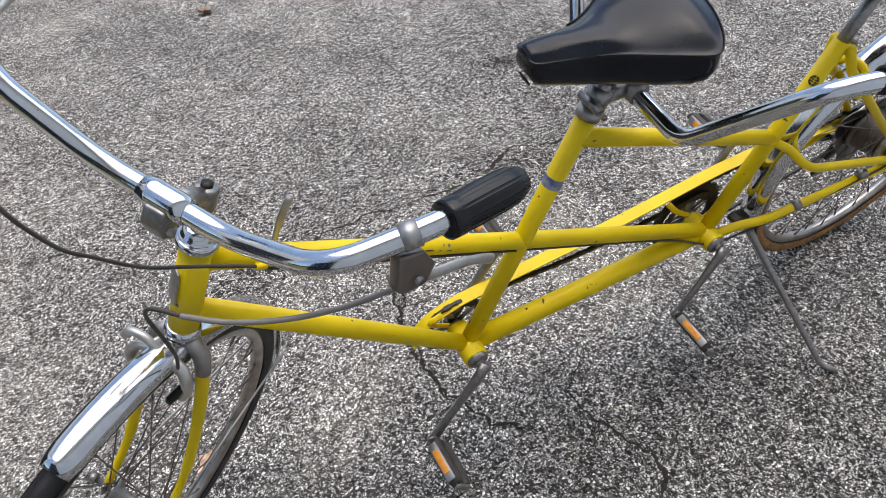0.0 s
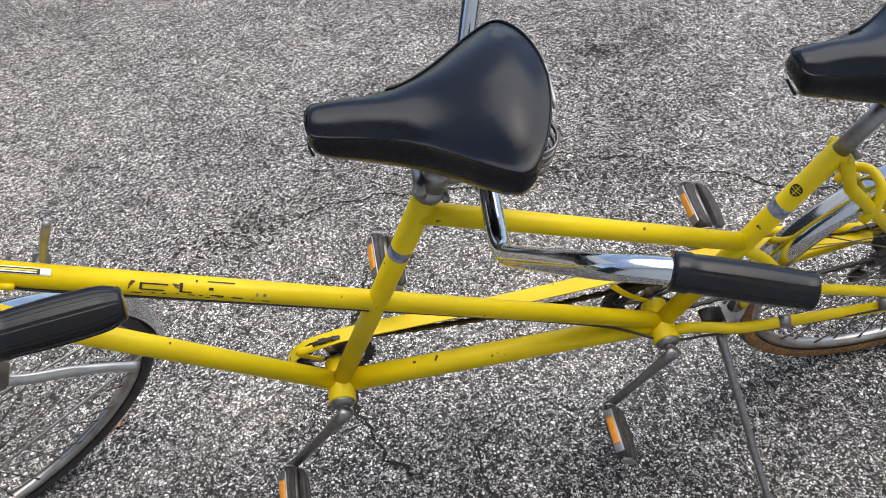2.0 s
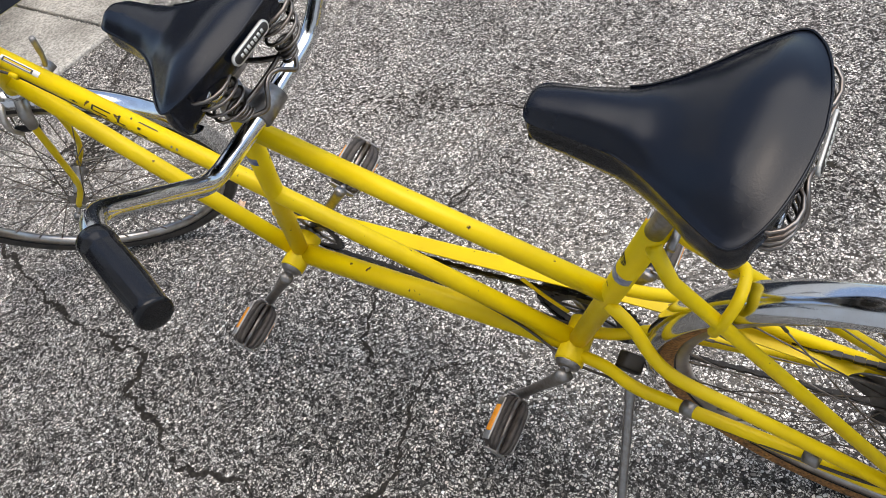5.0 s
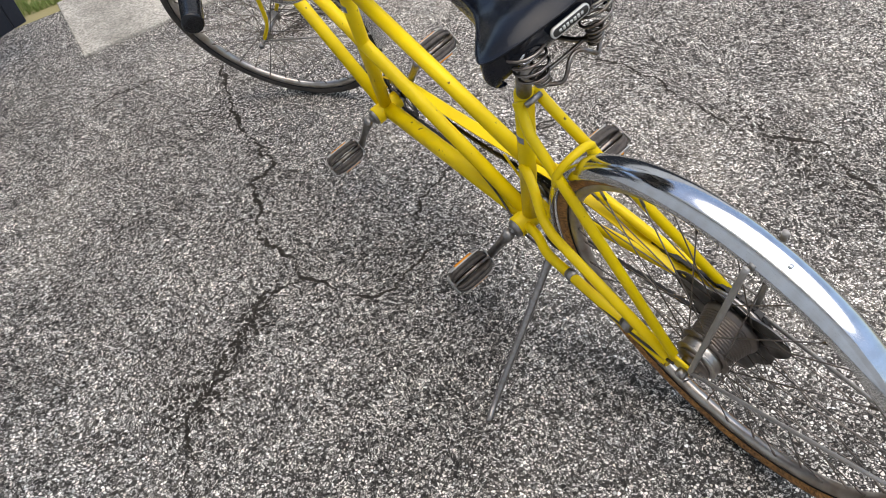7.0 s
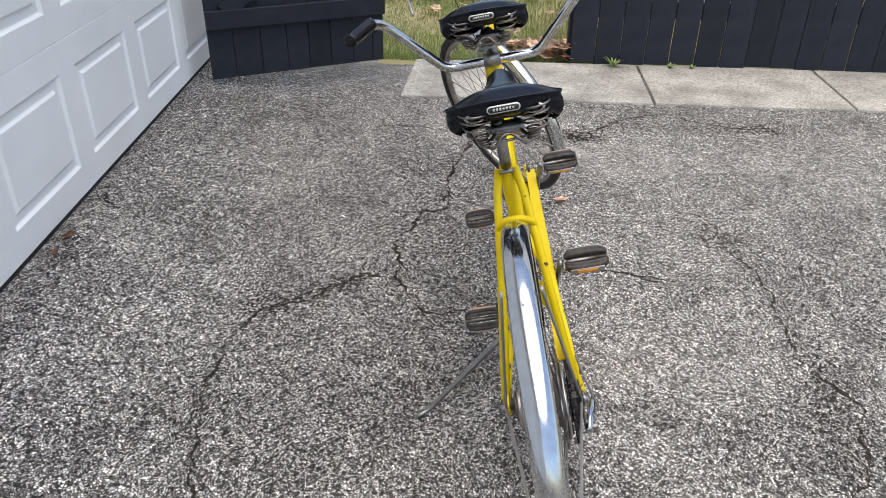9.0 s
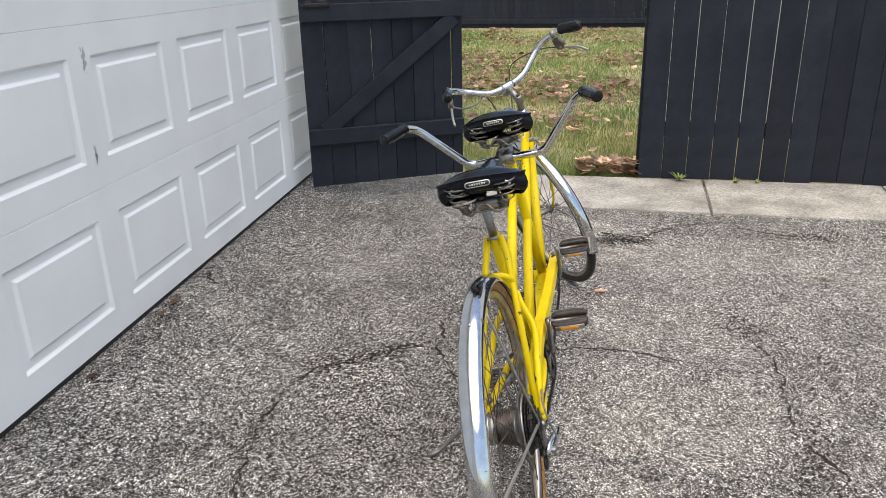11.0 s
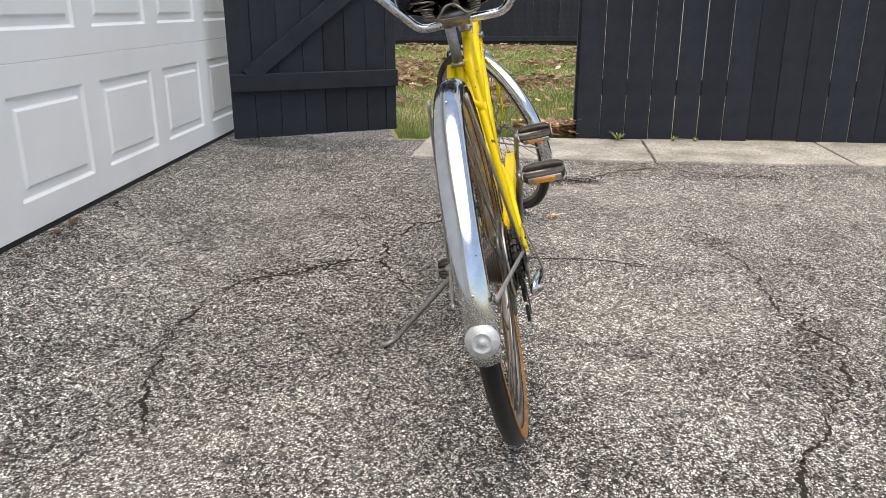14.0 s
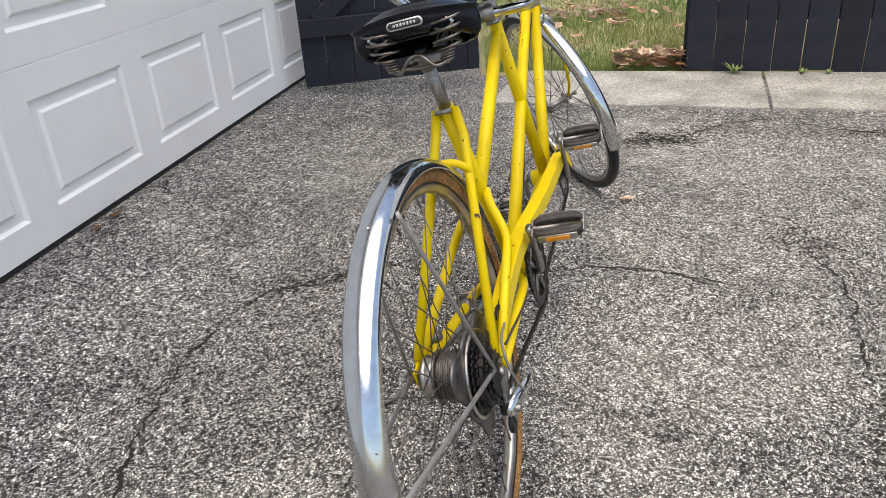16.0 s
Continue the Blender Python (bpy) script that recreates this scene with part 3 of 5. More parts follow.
# ---- tandem bicycle ----
BIKE = Matrix.Translation((-0.4445, -0.1512, 0)) @ pose(0, 0, 0, 0, 0, 3.33) @ pose(0, 0, 0, -12.4, 0, 0)
bike = empty("tandem_bicycle", BIKE, "old yellow tandem bicycle with two black saddles leaning on its kickstand", "bicycle")
AXLE_R = Vector((0.012, 0, 0.332))
BB_F, BB_R = Vector((1.006, 0, 0.278)), Vector((0.466, 0, 0.276))
HEAD_LOW = Vector((1.416, 0, 0.643))
HEAD_AXIS = Vector((-0.36, 0, 0.933)).normalized()
HEAD_TOP = HEAD_LOW + HEAD_AXIS * 0.138
SEAT_AXIS = Vector((-0.35, 0, 0.937)).normalized()
TOP_F, TOP_R = Vector((0.848, 0.002, 0.7)), Vector((0.385, 0, 0.493))
ST_F, ST_R = BB_F + SEAT_AXIS * 0.486, BB_R + SEAT_AXIS * 0.427

frame_body = part("frame", tube([HEAD_LOW, HEAD_TOP], 0.0185, 16), YELLOW, bike, "yellow painted steel frame with chipped paint")


def frame_tube(name, pts, r, seg=12, label=""):
    return part(name, tube(pts, r, seg), YELLOW, frame_body, label)


frame_tube("down_tube", [HEAD_LOW + HEAD_AXIS * 0.032, BB_F], 0.0155)
frame_tube("diagonal_tube", [HEAD_LOW + HEAD_AXIS * 0.112, BB_R + Vector((0.01, 0, 0.012))], 0.0145)
frame_tube("keel_tube", [BB_F, BB_R], 0.019, 14)
frame_tube("top_tube", [TOP_F, TOP_R], 0.014)
frame_tube("seat_tube", [BB_F, ST_F], 0.0148, 14)
frame_tube("seat_tube", [BB_R, ST_R], 0.0148, 14)
for _c in (BB_F, BB_R):
    part("bottom_bracket_shell", lathe([(0.0, -0.036), (0.021, -0.036), (0.022, -0.034), (0.022, 0.034), (0.021, 0.036), (0.0, 0.036)], 20,
         m=Matrix.Translation(_c)), YELLOW, frame_body)
    for _s in (1, -1):
        part("bearing_cup", lathe([(0.0, 0.045), (0.012, 0.045), (0.018, 0.042), (0.0195, 0.036), (0.0195, 0.034)], 20,
             m=Matrix.Translation(_c) @ Matrix.Diagonal((1, _s, 1, 1))), STEEL, frame_body, "worn steel bearing cup")
for _s in (1, -1):
    _dr = AXLE_R + Vector((0, 0.064 * _s, 0))
    frame_tube("seat_stay", [ST_R + Vector((-0.003, 0.016 * _s, -0.004)), ST_R + Vector((-0.022, 0.026 * _s, -0.05)), _dr + Vector((0.02, 0.0, 0.02))],
               [0.0085, 0.0085, 0.0075], 10)
    frame_tube("middle_stay", rounded([TOP_R + Vector((0, 0.012 * _s, -0.004)), TOP_R + Vector((-0.03, 0.022 * _s, -0.022)), TOP_R + Vector((-0.075, 0.052 * _s, -0.07)),
               _dr + Vector((0.03, 0.004 * _s, 0.006))], 0.04), 0.0085, 10)
    frame_tube("chain_stay", rounded([BB_R + Vector((-0.005, 0.018 * _s, 0.002)), BB_R + Vector((-0.06, 0.026 * _s, 0.012)), BB_R + Vector((-0.105, 0.046 * _s, 0.022)),
               _dr + Vector((0.03, 0.006 * _s, -0.006))], 0.04), 0.0092, 10)
    part("dropout", box((0.05, 0.005, 0.03), bevel=0.002, m=Matrix.Translation(_dr + Vector((0.018, 0, 0.004))) @ pose(0, 0, 0, 0, -8, 0)), YELLOW, frame_body)
# bridges over the rear mudguard
frame_tube("stay_bridge", smooth_line([(0.252, 0.036, 0.556), (0.242, 0.034, 0.582), (0.2345, 0.018, 0.598), (0.2325, 0.0, 0.6015), (0.2345, -0.018, 0.598), (0.242, -0.034, 0.582), (0.252, -0.036, 0.556)], 5), 0.0066, 8)
for _p in ((0.281, 0.052, 0.307), (0.128, 0.066, 0.333)):
    part("cable_clip", tube([Vector(_p) + Vector((0.008, -0.002, -0.002)), Vector(_p) - Vector((0.008, -0.002, -0.002))], 0.0108, 12), STEEL, frame_body)
# round black emblem on the rear seat tube
def on_tube(base, axis, along, across, r):
    """A place on a tube's skin: metres along the axis, metres round from its left side."""
    up = Vector((0, 1, 0)).cross(axis).normalized()
    an = across / r
    return base + axis * along + (Vector((0, 1, 0)) * math.cos(an) + up * math.sin(an)) * r


def skin_patch(parent, base, axis, r, a0, a1, b0, b1, mat, name="mark", n=4):
    bm = bmesh.new()
    g = [[bm.verts.new(on_tube(base, axis, a0 + (a1 - a0) * i / n, b0 + (b1 - b0) * j / n, r)) for j in range(n + 1)] for i in range(n + 1)]
    for i in range(n):
        for j in range(n):
            bm.faces.new((g[i][j], g[i + 1][j], g[i + 1][j + 1], g[i][j + 1]))
    bmesh.ops.recalc_face_normals(bm, faces=bm.faces)
    return part(name, bm, mat, parent)


for _base, _k in ((BB_F, 0.363), (BB_R, 0.304)):
    skin_patch(frame_body, _base, SEAT_AXIS, 0.0151, _k, _k + 0.018, -0.009, 0.036, BLUE, "decal_band", 8)
_disc = bmesh.new()
_ring = [_disc.verts.new(on_tube(BB_R, SEAT_AXIS, 0.355 + 0.0092 * math.sin(radians(15 * k)), 0.017 + 0.0085 * math.cos(radians(15 * k)), 0.0153)) for k in range(24)]
_inner = [_disc.verts.new(on_tube(BB_R, SEAT_AXIS, 0.355 + 0.006 * math.sin(radians(15 * k)), 0.017 + 0.0055 * math.cos(radians(15 * k)), 0.0154)) for k in range(24)]
for _k in range(24):
    _disc.faces.new((_ring[_k], _ring[(_k + 1) % 24], _inner[(_k + 1) % 24], _inner[_k]))
_disc.faces.new(_inner)
bmesh.ops.recalc_face_normals(_disc, faces=_disc.faces)
part("emblem", _disc, BLACKINK, frame_body, "round black emblem")
for _a0, _a1, _b0, _b1 in ((-0.0007, 0.0007, -0.008, 0.008), (-0.0085, 0.0085, -0.0006, 0.0006), (0.0035, 0.0046, -0.005, 0.005), (-0.0046, -0.0035, -0.005, 0.005)):
    skin_patch(frame_body, BB_R + SEAT_AXIS * 0.355, SEAT_AXIS, 0.0157, _a0, _a1, 0.017 + _b0, 0.017 + _b1, YELLOW, "emblem_mark", 6)
_da = (BB_R + Vector((0.01, 0, 0.012)) - (HEAD_LOW + HEAD_AXIS * 0.112)).normalized()
_db = HEAD_LOW + HEAD_AXIS * 0.112
_dr_ = 0.0149
# outlined plate, painted strokes and scraped lower edge on the diagonal tube: along from, to, round from, to
for _a0, _a1, _b0, _b1, _m in ((0.047, 0.115, 0.0155, 0.0245, PALE), (0.051, 0.104, 0.0165, 0.0235, BLACKINK), (0.054, 0.101, 0.0182, 0.0198, PALE), (0.054, 0.101, 0.0204, 0.0222, YELLOW)):
    skin_patch(frame_body, _db, _da, _dr_ + (0 if _a1 > 0.11 else 0.0003 if _m is BLACKINK else 0.0006), _a0, _a1, _b0, _b1, _m, "name_plate", 6)
for _a0, _a1, _b0, _b1 in (
        (0.208, 0.211, 0.0075, 0.0155), (0.208, 0.24, 0.0143, 0.0162), (0.21, 0.236, 0.007, 0.0088), (0.253, 0.2565, 0.007, 0.019), (0.255, 0.268, 0.0068, 0.0086),
        (0.271, 0.2735, 0.021, 0.0245), (0.285, 0.318, 0.0222, 0.024), (0.287, 0.2925, 0.012, 0.0155), (0.29, 0.306, 0.0045, 0.0062),
        (0.176, 0.18, 0.0055, 0.0085), (0.172, 0.184, 0.0066, 0.0074)):
    skin_patch(frame_body, _db, _da, _dr_, _a0, _a1, _b0, _b1, BLACKINK, "painted_stroke")
_rs = random.Random(77)
_k = 0.2
while _k < 0.355:
    _w = _rs.uniform(0.003, 0.014)
    _h = _rs.uniform(-0.001, 0.002)
    skin_patch(frame_body, _db, _da, _dr_, _k, _k + _w, 0.0018 + _h, 0.003 + _h + _rs.uniform(0, 0.0012), BLACKINK, "scrape")
    _k += _w + _rs.uniform(0.002, 0.012)
for _k, _w in ((0.345, 0.003), (0.354, 0.004)):
    skin_patch(frame_body, _db, _da, _dr_, _k, _k + _w, 0.008, 0.0125, STEEL, "scrape")
part("cable_stop", tube([_db + _da * 0.066 + Vector((0, 0.0165, -0.001)), _db + _da * 0.08 + Vector((0, 0.0165, -0.001))], 0.0045, 10), YELLOW, frame_body, "yellow brazed cable stop")
# badge on the head tube's front
_hf = HEAD_LOW + HEAD_AXIS * 0.075
part("head_badge", box((0.004, 0.022, 0.05), bevel=0.0018, m=Matrix.Translation(_hf + Vector((0.933, 0, 0.36)) * 0.0185) @ pose(0, 0, 0, 0, -21, 0)), ALLOY, frame_body, "worn aluminium head badge")


# ---- wheels ----
def wheel(name, hub_at, hub_m, tyre_wall, hub_kind, label):
    """A spoked wheel about the y axis of hub_m."""
    m = Matrix.Translation(hub_at) @ hub_m
    rim = part(name, torus(0.2945, 0.0105, 72, 10, 1.05), RIM, bike, label)
    rim.matrix_local = m
    tread = torus(0.313, 0.0165, 72, 12, 1.0)
    tyre = part("tyre", tread, RUBBER, rim, "worn black tyre tread")
    wall = bmesh.new()
    for s in (1, -1):
        lathe([(0.301, 0.0118 * s), (0.3075, 0.0162 * s), (0.313, 0.0172 * s), (0.3195, 0.0160 * s)], 72, wall)
    part("sidewall", wall, tyre_wall, rim, "cracked tyre sidewall")
    if hub_kind == "drum":
        prof = [(0.0, -0.035), (0.046, -0.035), (0.048, -0.032), (0.048, -0.026)]
        for k in range(11):
            r, y = 0.0455 - 0.0009 * k, -0.025 + 0.0042 * k
            prof += [(r, y), (r, y + 0.0018), (r - 0.0032, y + 0.0022), (r - 0.0032, y + 0.004)]
        prof += [(0.0375, 0.021), (0.0425, 0.0225), (0.0425, 0.0255), (0.034, 0.027), (0.0, 0.027)]
        hub = part("hub", lathe(prof, 40), HUBSTEEL, rim, "finned brownish drum hub")
        part("hub_cap", lathe([(0.0, 0.026), (0.033, 0.026), (0.0345, 0.028), (0.0345, 0.039), (0.033, 0.041), (0.036, 0.042), (0.036, 0.0445), (0.033, 0.046), (0.029, 0.0475), (0.0, 0.048)], 40), RIM, rim, "bright steel brake cap")
        part("brake_plate", lathe([(0.0, 0.047), (0.028, 0.047), (0.029, 0.0495), (0.022, 0.052), (0.016, 0.0525), (0.016, 0.058), (0.0, 0.058)], 32), HUBSTEEL, rim, "dark brake plate")
        fl = ((0.0465, -0.0335), (0.041, 0.024))
    else:
        hub = part("hub", lathe([(0.0, -0.036), (0.02, -0.036), (0.021, -0.033), (0.011, -0.029), (0.0095, 0.0), (0.011, 0.029), (0.021, 0.033), (0.02, 0.036), (0.0, 0.036)], 24), STEEL, rim, "steel hub")
        fl = ((0.0195, -0.0345), (0.0195, 0.0345))
    part("axle", tube([(0, -0.075, 0), (0, 0.075, 0)], 0.0048, 8), STEEL, rim)
    spoke_me = {}
    for i in range(36):
        s = i % 2
        r0, y0 = fl[s]
        lean_ = radians(42 if (i // 2) % 2 else -42)
        if (s, lean_) not in spoke_me:
            a = Vector((r0 * math.cos(lean_), y0, r0 * math.sin(lean_)))
            b = Vector((0.2845, 0.003 * (1 if y0 > 0 else -1), 0))
            bm = tube([a, b], 0.0011, 5)
            tube([b - (b - a).normalized() * 0.016, b + (b - a).normalized() * 0.002], 0.0021, 6, bm)
            spoke_me[(s, lean_)] = finish(bm, "spoke", SPOKE)
        sp = part("spoke", spoke_me[(s, lean_)], SPOKE, rim)
        sp.matrix_local = pose(0, 0, 0, 0, -10 * i, 0)
    for s in (1, -1):
        part("axle_nut", tube([(0, 0.068 * s, 0), (0, 0.079 * s, 0)], 0.0085, 6), STEEL, rim)
    return rim


rear_wheel = wheel("wheel", AXLE_R, Matrix.Identity(4), GUM, "drum", "rusty steel rear wheel with tan-walled tyre")


def mudguard(name, R, a0, a1, width, label, m):
    """A curved chromed blade: a shallow U section along an arc (degrees from straight ahead, upwards) about the y axis."""
    bm = bmesh.new()
    prof = [(-1.0, -0.0118), (-0.99, -0.0095), (-0.945, -0.006), (-0.84, -0.0018), (-0.64, 0.0024), (-0.36, 0.0054), (0, 0.0066)]
    prof = prof + [(-a, b) for a, b in prof[-2::-1]]
    n = 56
    rows = []
    for i in range(n + 1):
        a = radians(a0 + (a1 - a0) * i / n)
        taper = min(1.0, 0.86 + 0.14 * min(i, n - i) / 2)
        rows.append([[bm.verts.new(((R + h - off) * math.cos(a), width * w * taper * (1 - off * 12), (R + h - off) * math.sin(a))) for w, h in prof] for off in (0.0, 0.0014)])
    K = len(prof)
    for A, B in zip(rows, rows[1:]):
        for k in range(K - 1):
            bm.faces.new((A[0][k], A[0][k + 1], B[0][k + 1], B[0][k]))
            bm.faces.new((A[1][k], B[1][k], B[1][k + 1], A[1][k + 1]))
        for k in (0, K - 1):
            q = (A[0][k], B[0][k], B[1][k], A[1][k])
            bm.faces.new(q if k == 0 else q[::-1])
    for E_ in (rows[0], rows[-1]):
        for k in range(K - 1):
            bm.faces.new((E_[0][k], E_[1][k], E_[1][k + 1], E_[0][k + 1]))
    bmesh.ops.recalc_face_normals(bm, faces=bm.faces)
    ob = part(name, bm, CHROME, bike, label)
    ob.matrix_local = m
    return ob


rear_guard = mudguard("mudguard", 0.336, -12, 186, 0.0245, "dented chromed rear mudguard", Matrix.Translation(AXLE_R + Vector((0.002, 0, -0.006))))
part("reflector", lathe([(0.0, 0.016), (0.004, 0.0165), (0.005, 0.0145), (0.013, 0.0145), (0.014, 0.0155), (0.0155, 0.0155), (0.0165, 0.014), (0.024, 0.012), (0.0265, 0.006), (0.0265, 0.0), (0.0, 0.0)], 32,
     m=pose(-0.336, 0, 0.004, 0, 0, 90) @ pose(0, 0, 0, 6, 0, 0) @ Matrix.Scale(0.97, 4)), LENS, rear_guard, "round clear tail reflector")
for _s in (1, -1):
    for _an in (107, 170):
        _q = Vector((0.336 * math.cos(radians(_an)), 0.031 * _s, 0.336 * math.sin(radians(_an))))
        part("mudguard_stay", tube([(-0.014, 0.068 * _s, 0.018), _q * 0.97 + Vector((0, 0.002 * _s, 0)), _q], 0.0044, 8, flat=0.6), STAY, rear_guard, "pale flat steel stay")
for _an in (112, 168):
    part("guard_rivet", lathe([(0.0, 0.0008), (0.0018, 0.0006), (0.0026, 0.0)], 12, m=pose(0.3445 * math.cos(radians(_an)), 0, 0.3445 * math.sin(radians(_an)), 0, 90 - _an, 0) @ pose(0, 0, 0, 90, 0, 0)), CHROME, rear_guard)

# ---- fork, front wheel, front handlebar ----
STEER = Matrix.Translation(HEAD_LOW) @ Matrix(((HEAD_AXIS.z, 0, HEAD_AXIS.x, 0), (0, 1, 0, 0), (-HEAD_AXIS.x, 0, HEAD_AXIS.z, 0), (0, 0, 0, 1))) @ pose(0, 0, 0, 0, 0, 35)
HUB_F = Vector((0.048, 0, -0.358))


def steer(p):
    return STEER @ Vector(p)


fork = part("fork", tube([steer((0, 0, -0.006)), steer((0, 0, -0.03))], [0.0175, 0.0195], 16), ALLOY, bike, "yellow bladed front fork with chromed crown")
for _s in (1, -1):
    part("fork_blade", tube(smooth_line([steer(p) for p in ((0, 0.017 * _s, -0.016), (0.0, 0.036 * _s, -0.05), (0.002, 0.046 * _s, -0.16), (0.012, 0.049 * _s, -0.275), (0.048, 0.05 * _s, -0.358))], 6),
         [0.0088] * 6 + [0.009] * 6 + [0.0082] * 6 + [0.0065] * 7, 12, flat=0.72), YELLOW, fork)
    part("fork_shoulder", tube([steer((0, 0.012 * _s, -0.012)), steer((0.0, 0.033 * _s, -0.036)), steer((0, 0.039 * _s, -0.062))], [0.011, 0.0115, 0.0098], 12), ALLOY, fork, "dull fork shoulder")
    part("fork_end", box((0.02, 0.005, 0.022), bevel=0.002, m=STEER @ Matrix.Translation((0.048, 0.05 * _s, -0.358))), STEEL, fork)
part("headset_race", lathe([(0.012, 0.0), (0.0225, 0.0005), (0.0245, 0.003), (0.0245, 0.0085), (0.0225, 0.0105), (0.0195, 0.0108), (0.019, 0.015), (0.0175, 0.0165), (0.0165, 0.024), (0.012, 0.025)], 32,
     m=STEER @ Matrix.Translation((0, 0, 0.137)) @ pose(0, 0, 0, 90, 0, 0)), CHROME, frame_body, "chromed headset nut")
part("headset_race", lathe([(0.012, -0.012), (0.021, -0.011), (0.0225, -0.005), (0.021, 0.002), (0.0185, 0.003)], 24,
     m=STEER @ pose(0, 0, 0, 90, 0, 0)), CHROME, frame_body)
wheel("wheel", (0, 0, 0), STEER @ Matrix.Translation(HUB_F), GREYWALL, "plain", "spoked steel front wheel with black tyre turned to one side")
# the mudguard's arc is counted upwards from straight ahead of the fork
front_guard = mudguard("mudguard", 0.340, 63, 182, 0.0225, "chromed front mudguard", STEER @ Matrix.Translation(HUB_F))
for _s in (1, -1):
    for _an in (168,):
        _q = Vector((0.336 * math.cos(radians(_an)), 0.03 * _s, 0.336 * math.sin(radians(_an))))
        part("mudguard_stay", tube([(0.0, 0.056 * _s, 0.0), _q], 0.0032, 8, flat=0.6), STAY, front_guard)

stem = part("handlebar_stem", tube([steer((0, 0, 0.15)), steer((0, 0, 0.216))], 0.011, 14), STEEL, bike, "dull steel quill stem")
part("stem_collar", tube([steer((0, 0, 0.188)), steer((0, 0, 0.192)), steer((0, 0, 0.217)), steer((0, 0, 0.2195))], [0.0112, 0.013, 0.0133, 0.0115], 16), STEEL, stem)
part("stem_bolt", tube([steer((0, 0, 0.219)), steer((0, 0, 0.223))], 0.0072, 6), GREASE, stem)
part("stem_arm", tube([steer((0.0, 0, 0.204)), steer((0.055, 0, 0.231))], [0.0115, 0.0115], 12), STEEL, stem)
part("stem_clamp", tube([steer((0.064, -0.026, 0.238)), steer((0.064, -0.013, 0.237)), steer((0.064, 0.013, 0.237)), steer((0.064, 0.026, 0.238))], [0.0138, 0.0152, 0.0152, 0.0138], 20), CHROME, stem)
part("clamp_lug", prism([(0.047, 0, 0.236), (0.082, 0, 0.236), (0.085, 0, 0.216), (0.076, 0, 0.199), (0.066, 0, 0.199), (0.05, 0, 0.218)], (0, 0.012, 0), STEER, 0.003), STEEL, stem)
part("clamp_bolt", tube([steer((0.071, -0.017, 0.208)), steer((0.071, 0.017, 0.208))], 0.0055, 6), STEEL, stem)


def handlebar(name, half, r, bend, m, label):
    """A bar from its middle out to both ends, mirrored."""
    left = [Vector(p) for p in half]
    pts = [Vector((p.x, -p.y, p.z)) for p in left[:0:-1]] + left
    line = rounded(pts, bend, 7)
    ob = part(name, tube([m @ p for p in line], r, 14), CHROME, bike, label)
    return ob


def grip(parent, a, b, m, r=0.0156, flutes=7, blunt=0.0):
    """A rubber sleeve from a to b: broad flats parted by fine double grooves, a plain collar and a blunt end."""
    a, b = m @ Vector(a), m @ Vector(b)
    d = (b - a)
    n = 26
    pts, rad = [a - d.normalized() * 0.001], [r * 0.8]
    for i in range(n + 1):
        s = i / n
        pts.append(a + d * s)
        rad.append(r * ((1.0 if s < 0.13 else 0.95 if s < 0.155 else 0.96) + 0.09 * math.sin(math.pi * min(1, s * 1.05)) + 0.03 * s) * (1 - blunt * max(0.0, (s - 0.8) / 0.2) ** 2.5))
    pts += [b + d.normalized() * 0.002, b + d.normalized() * 0.0034, b + d.normalized() * 0.0036]
    rad += [rad[-1] * 0.97, rad[-1] * 0.82, rad[-1] * 0.4]
    bm = bmesh.new()
    side = d.cross(Vector((0, 0, 1))).normalized()
    top = side.cross(d.normalized())
    seg = flutes * 10
    rings = []
    for p, q in zip(pts, rad):
        s = (p - a).dot(d) / d.length_squared
        ribbed = 0.14 < s < 0.985
        ring = []
        for k in range(seg):
            t = 2 * math.pi * k / seg
            f = math.cos(math.pi / flutes) / math.cos((t % (2 * math.pi / flutes)) - math.pi / flutes)
            flat = 1.0 - 0.75 * (1 - f) if ribbed else 1.0
            cut = 0.05 if ribbed and k % 10 in (0, 2) else 0.0
            ring.append(bm.verts.new(p + (side * math.cos(t) + top * math.sin(t)) * q * (flat - cut)))
        rings.append(ring)
    for A, B in zip(rings, rings[1:]):
        for k in range(seg):
            bm.faces.new((A[k], A[(k + 1) % seg], B[(k + 1) % seg], B[k]))
    bm.faces.new(rings[0][::-1])
    bm.faces.new(rings[-1])
    bmesh.ops.recalc_face_normals(bm, faces=bm.faces)
    return part("grip", bm, GRIPRUBBER, parent, "fluted black rubber grip")


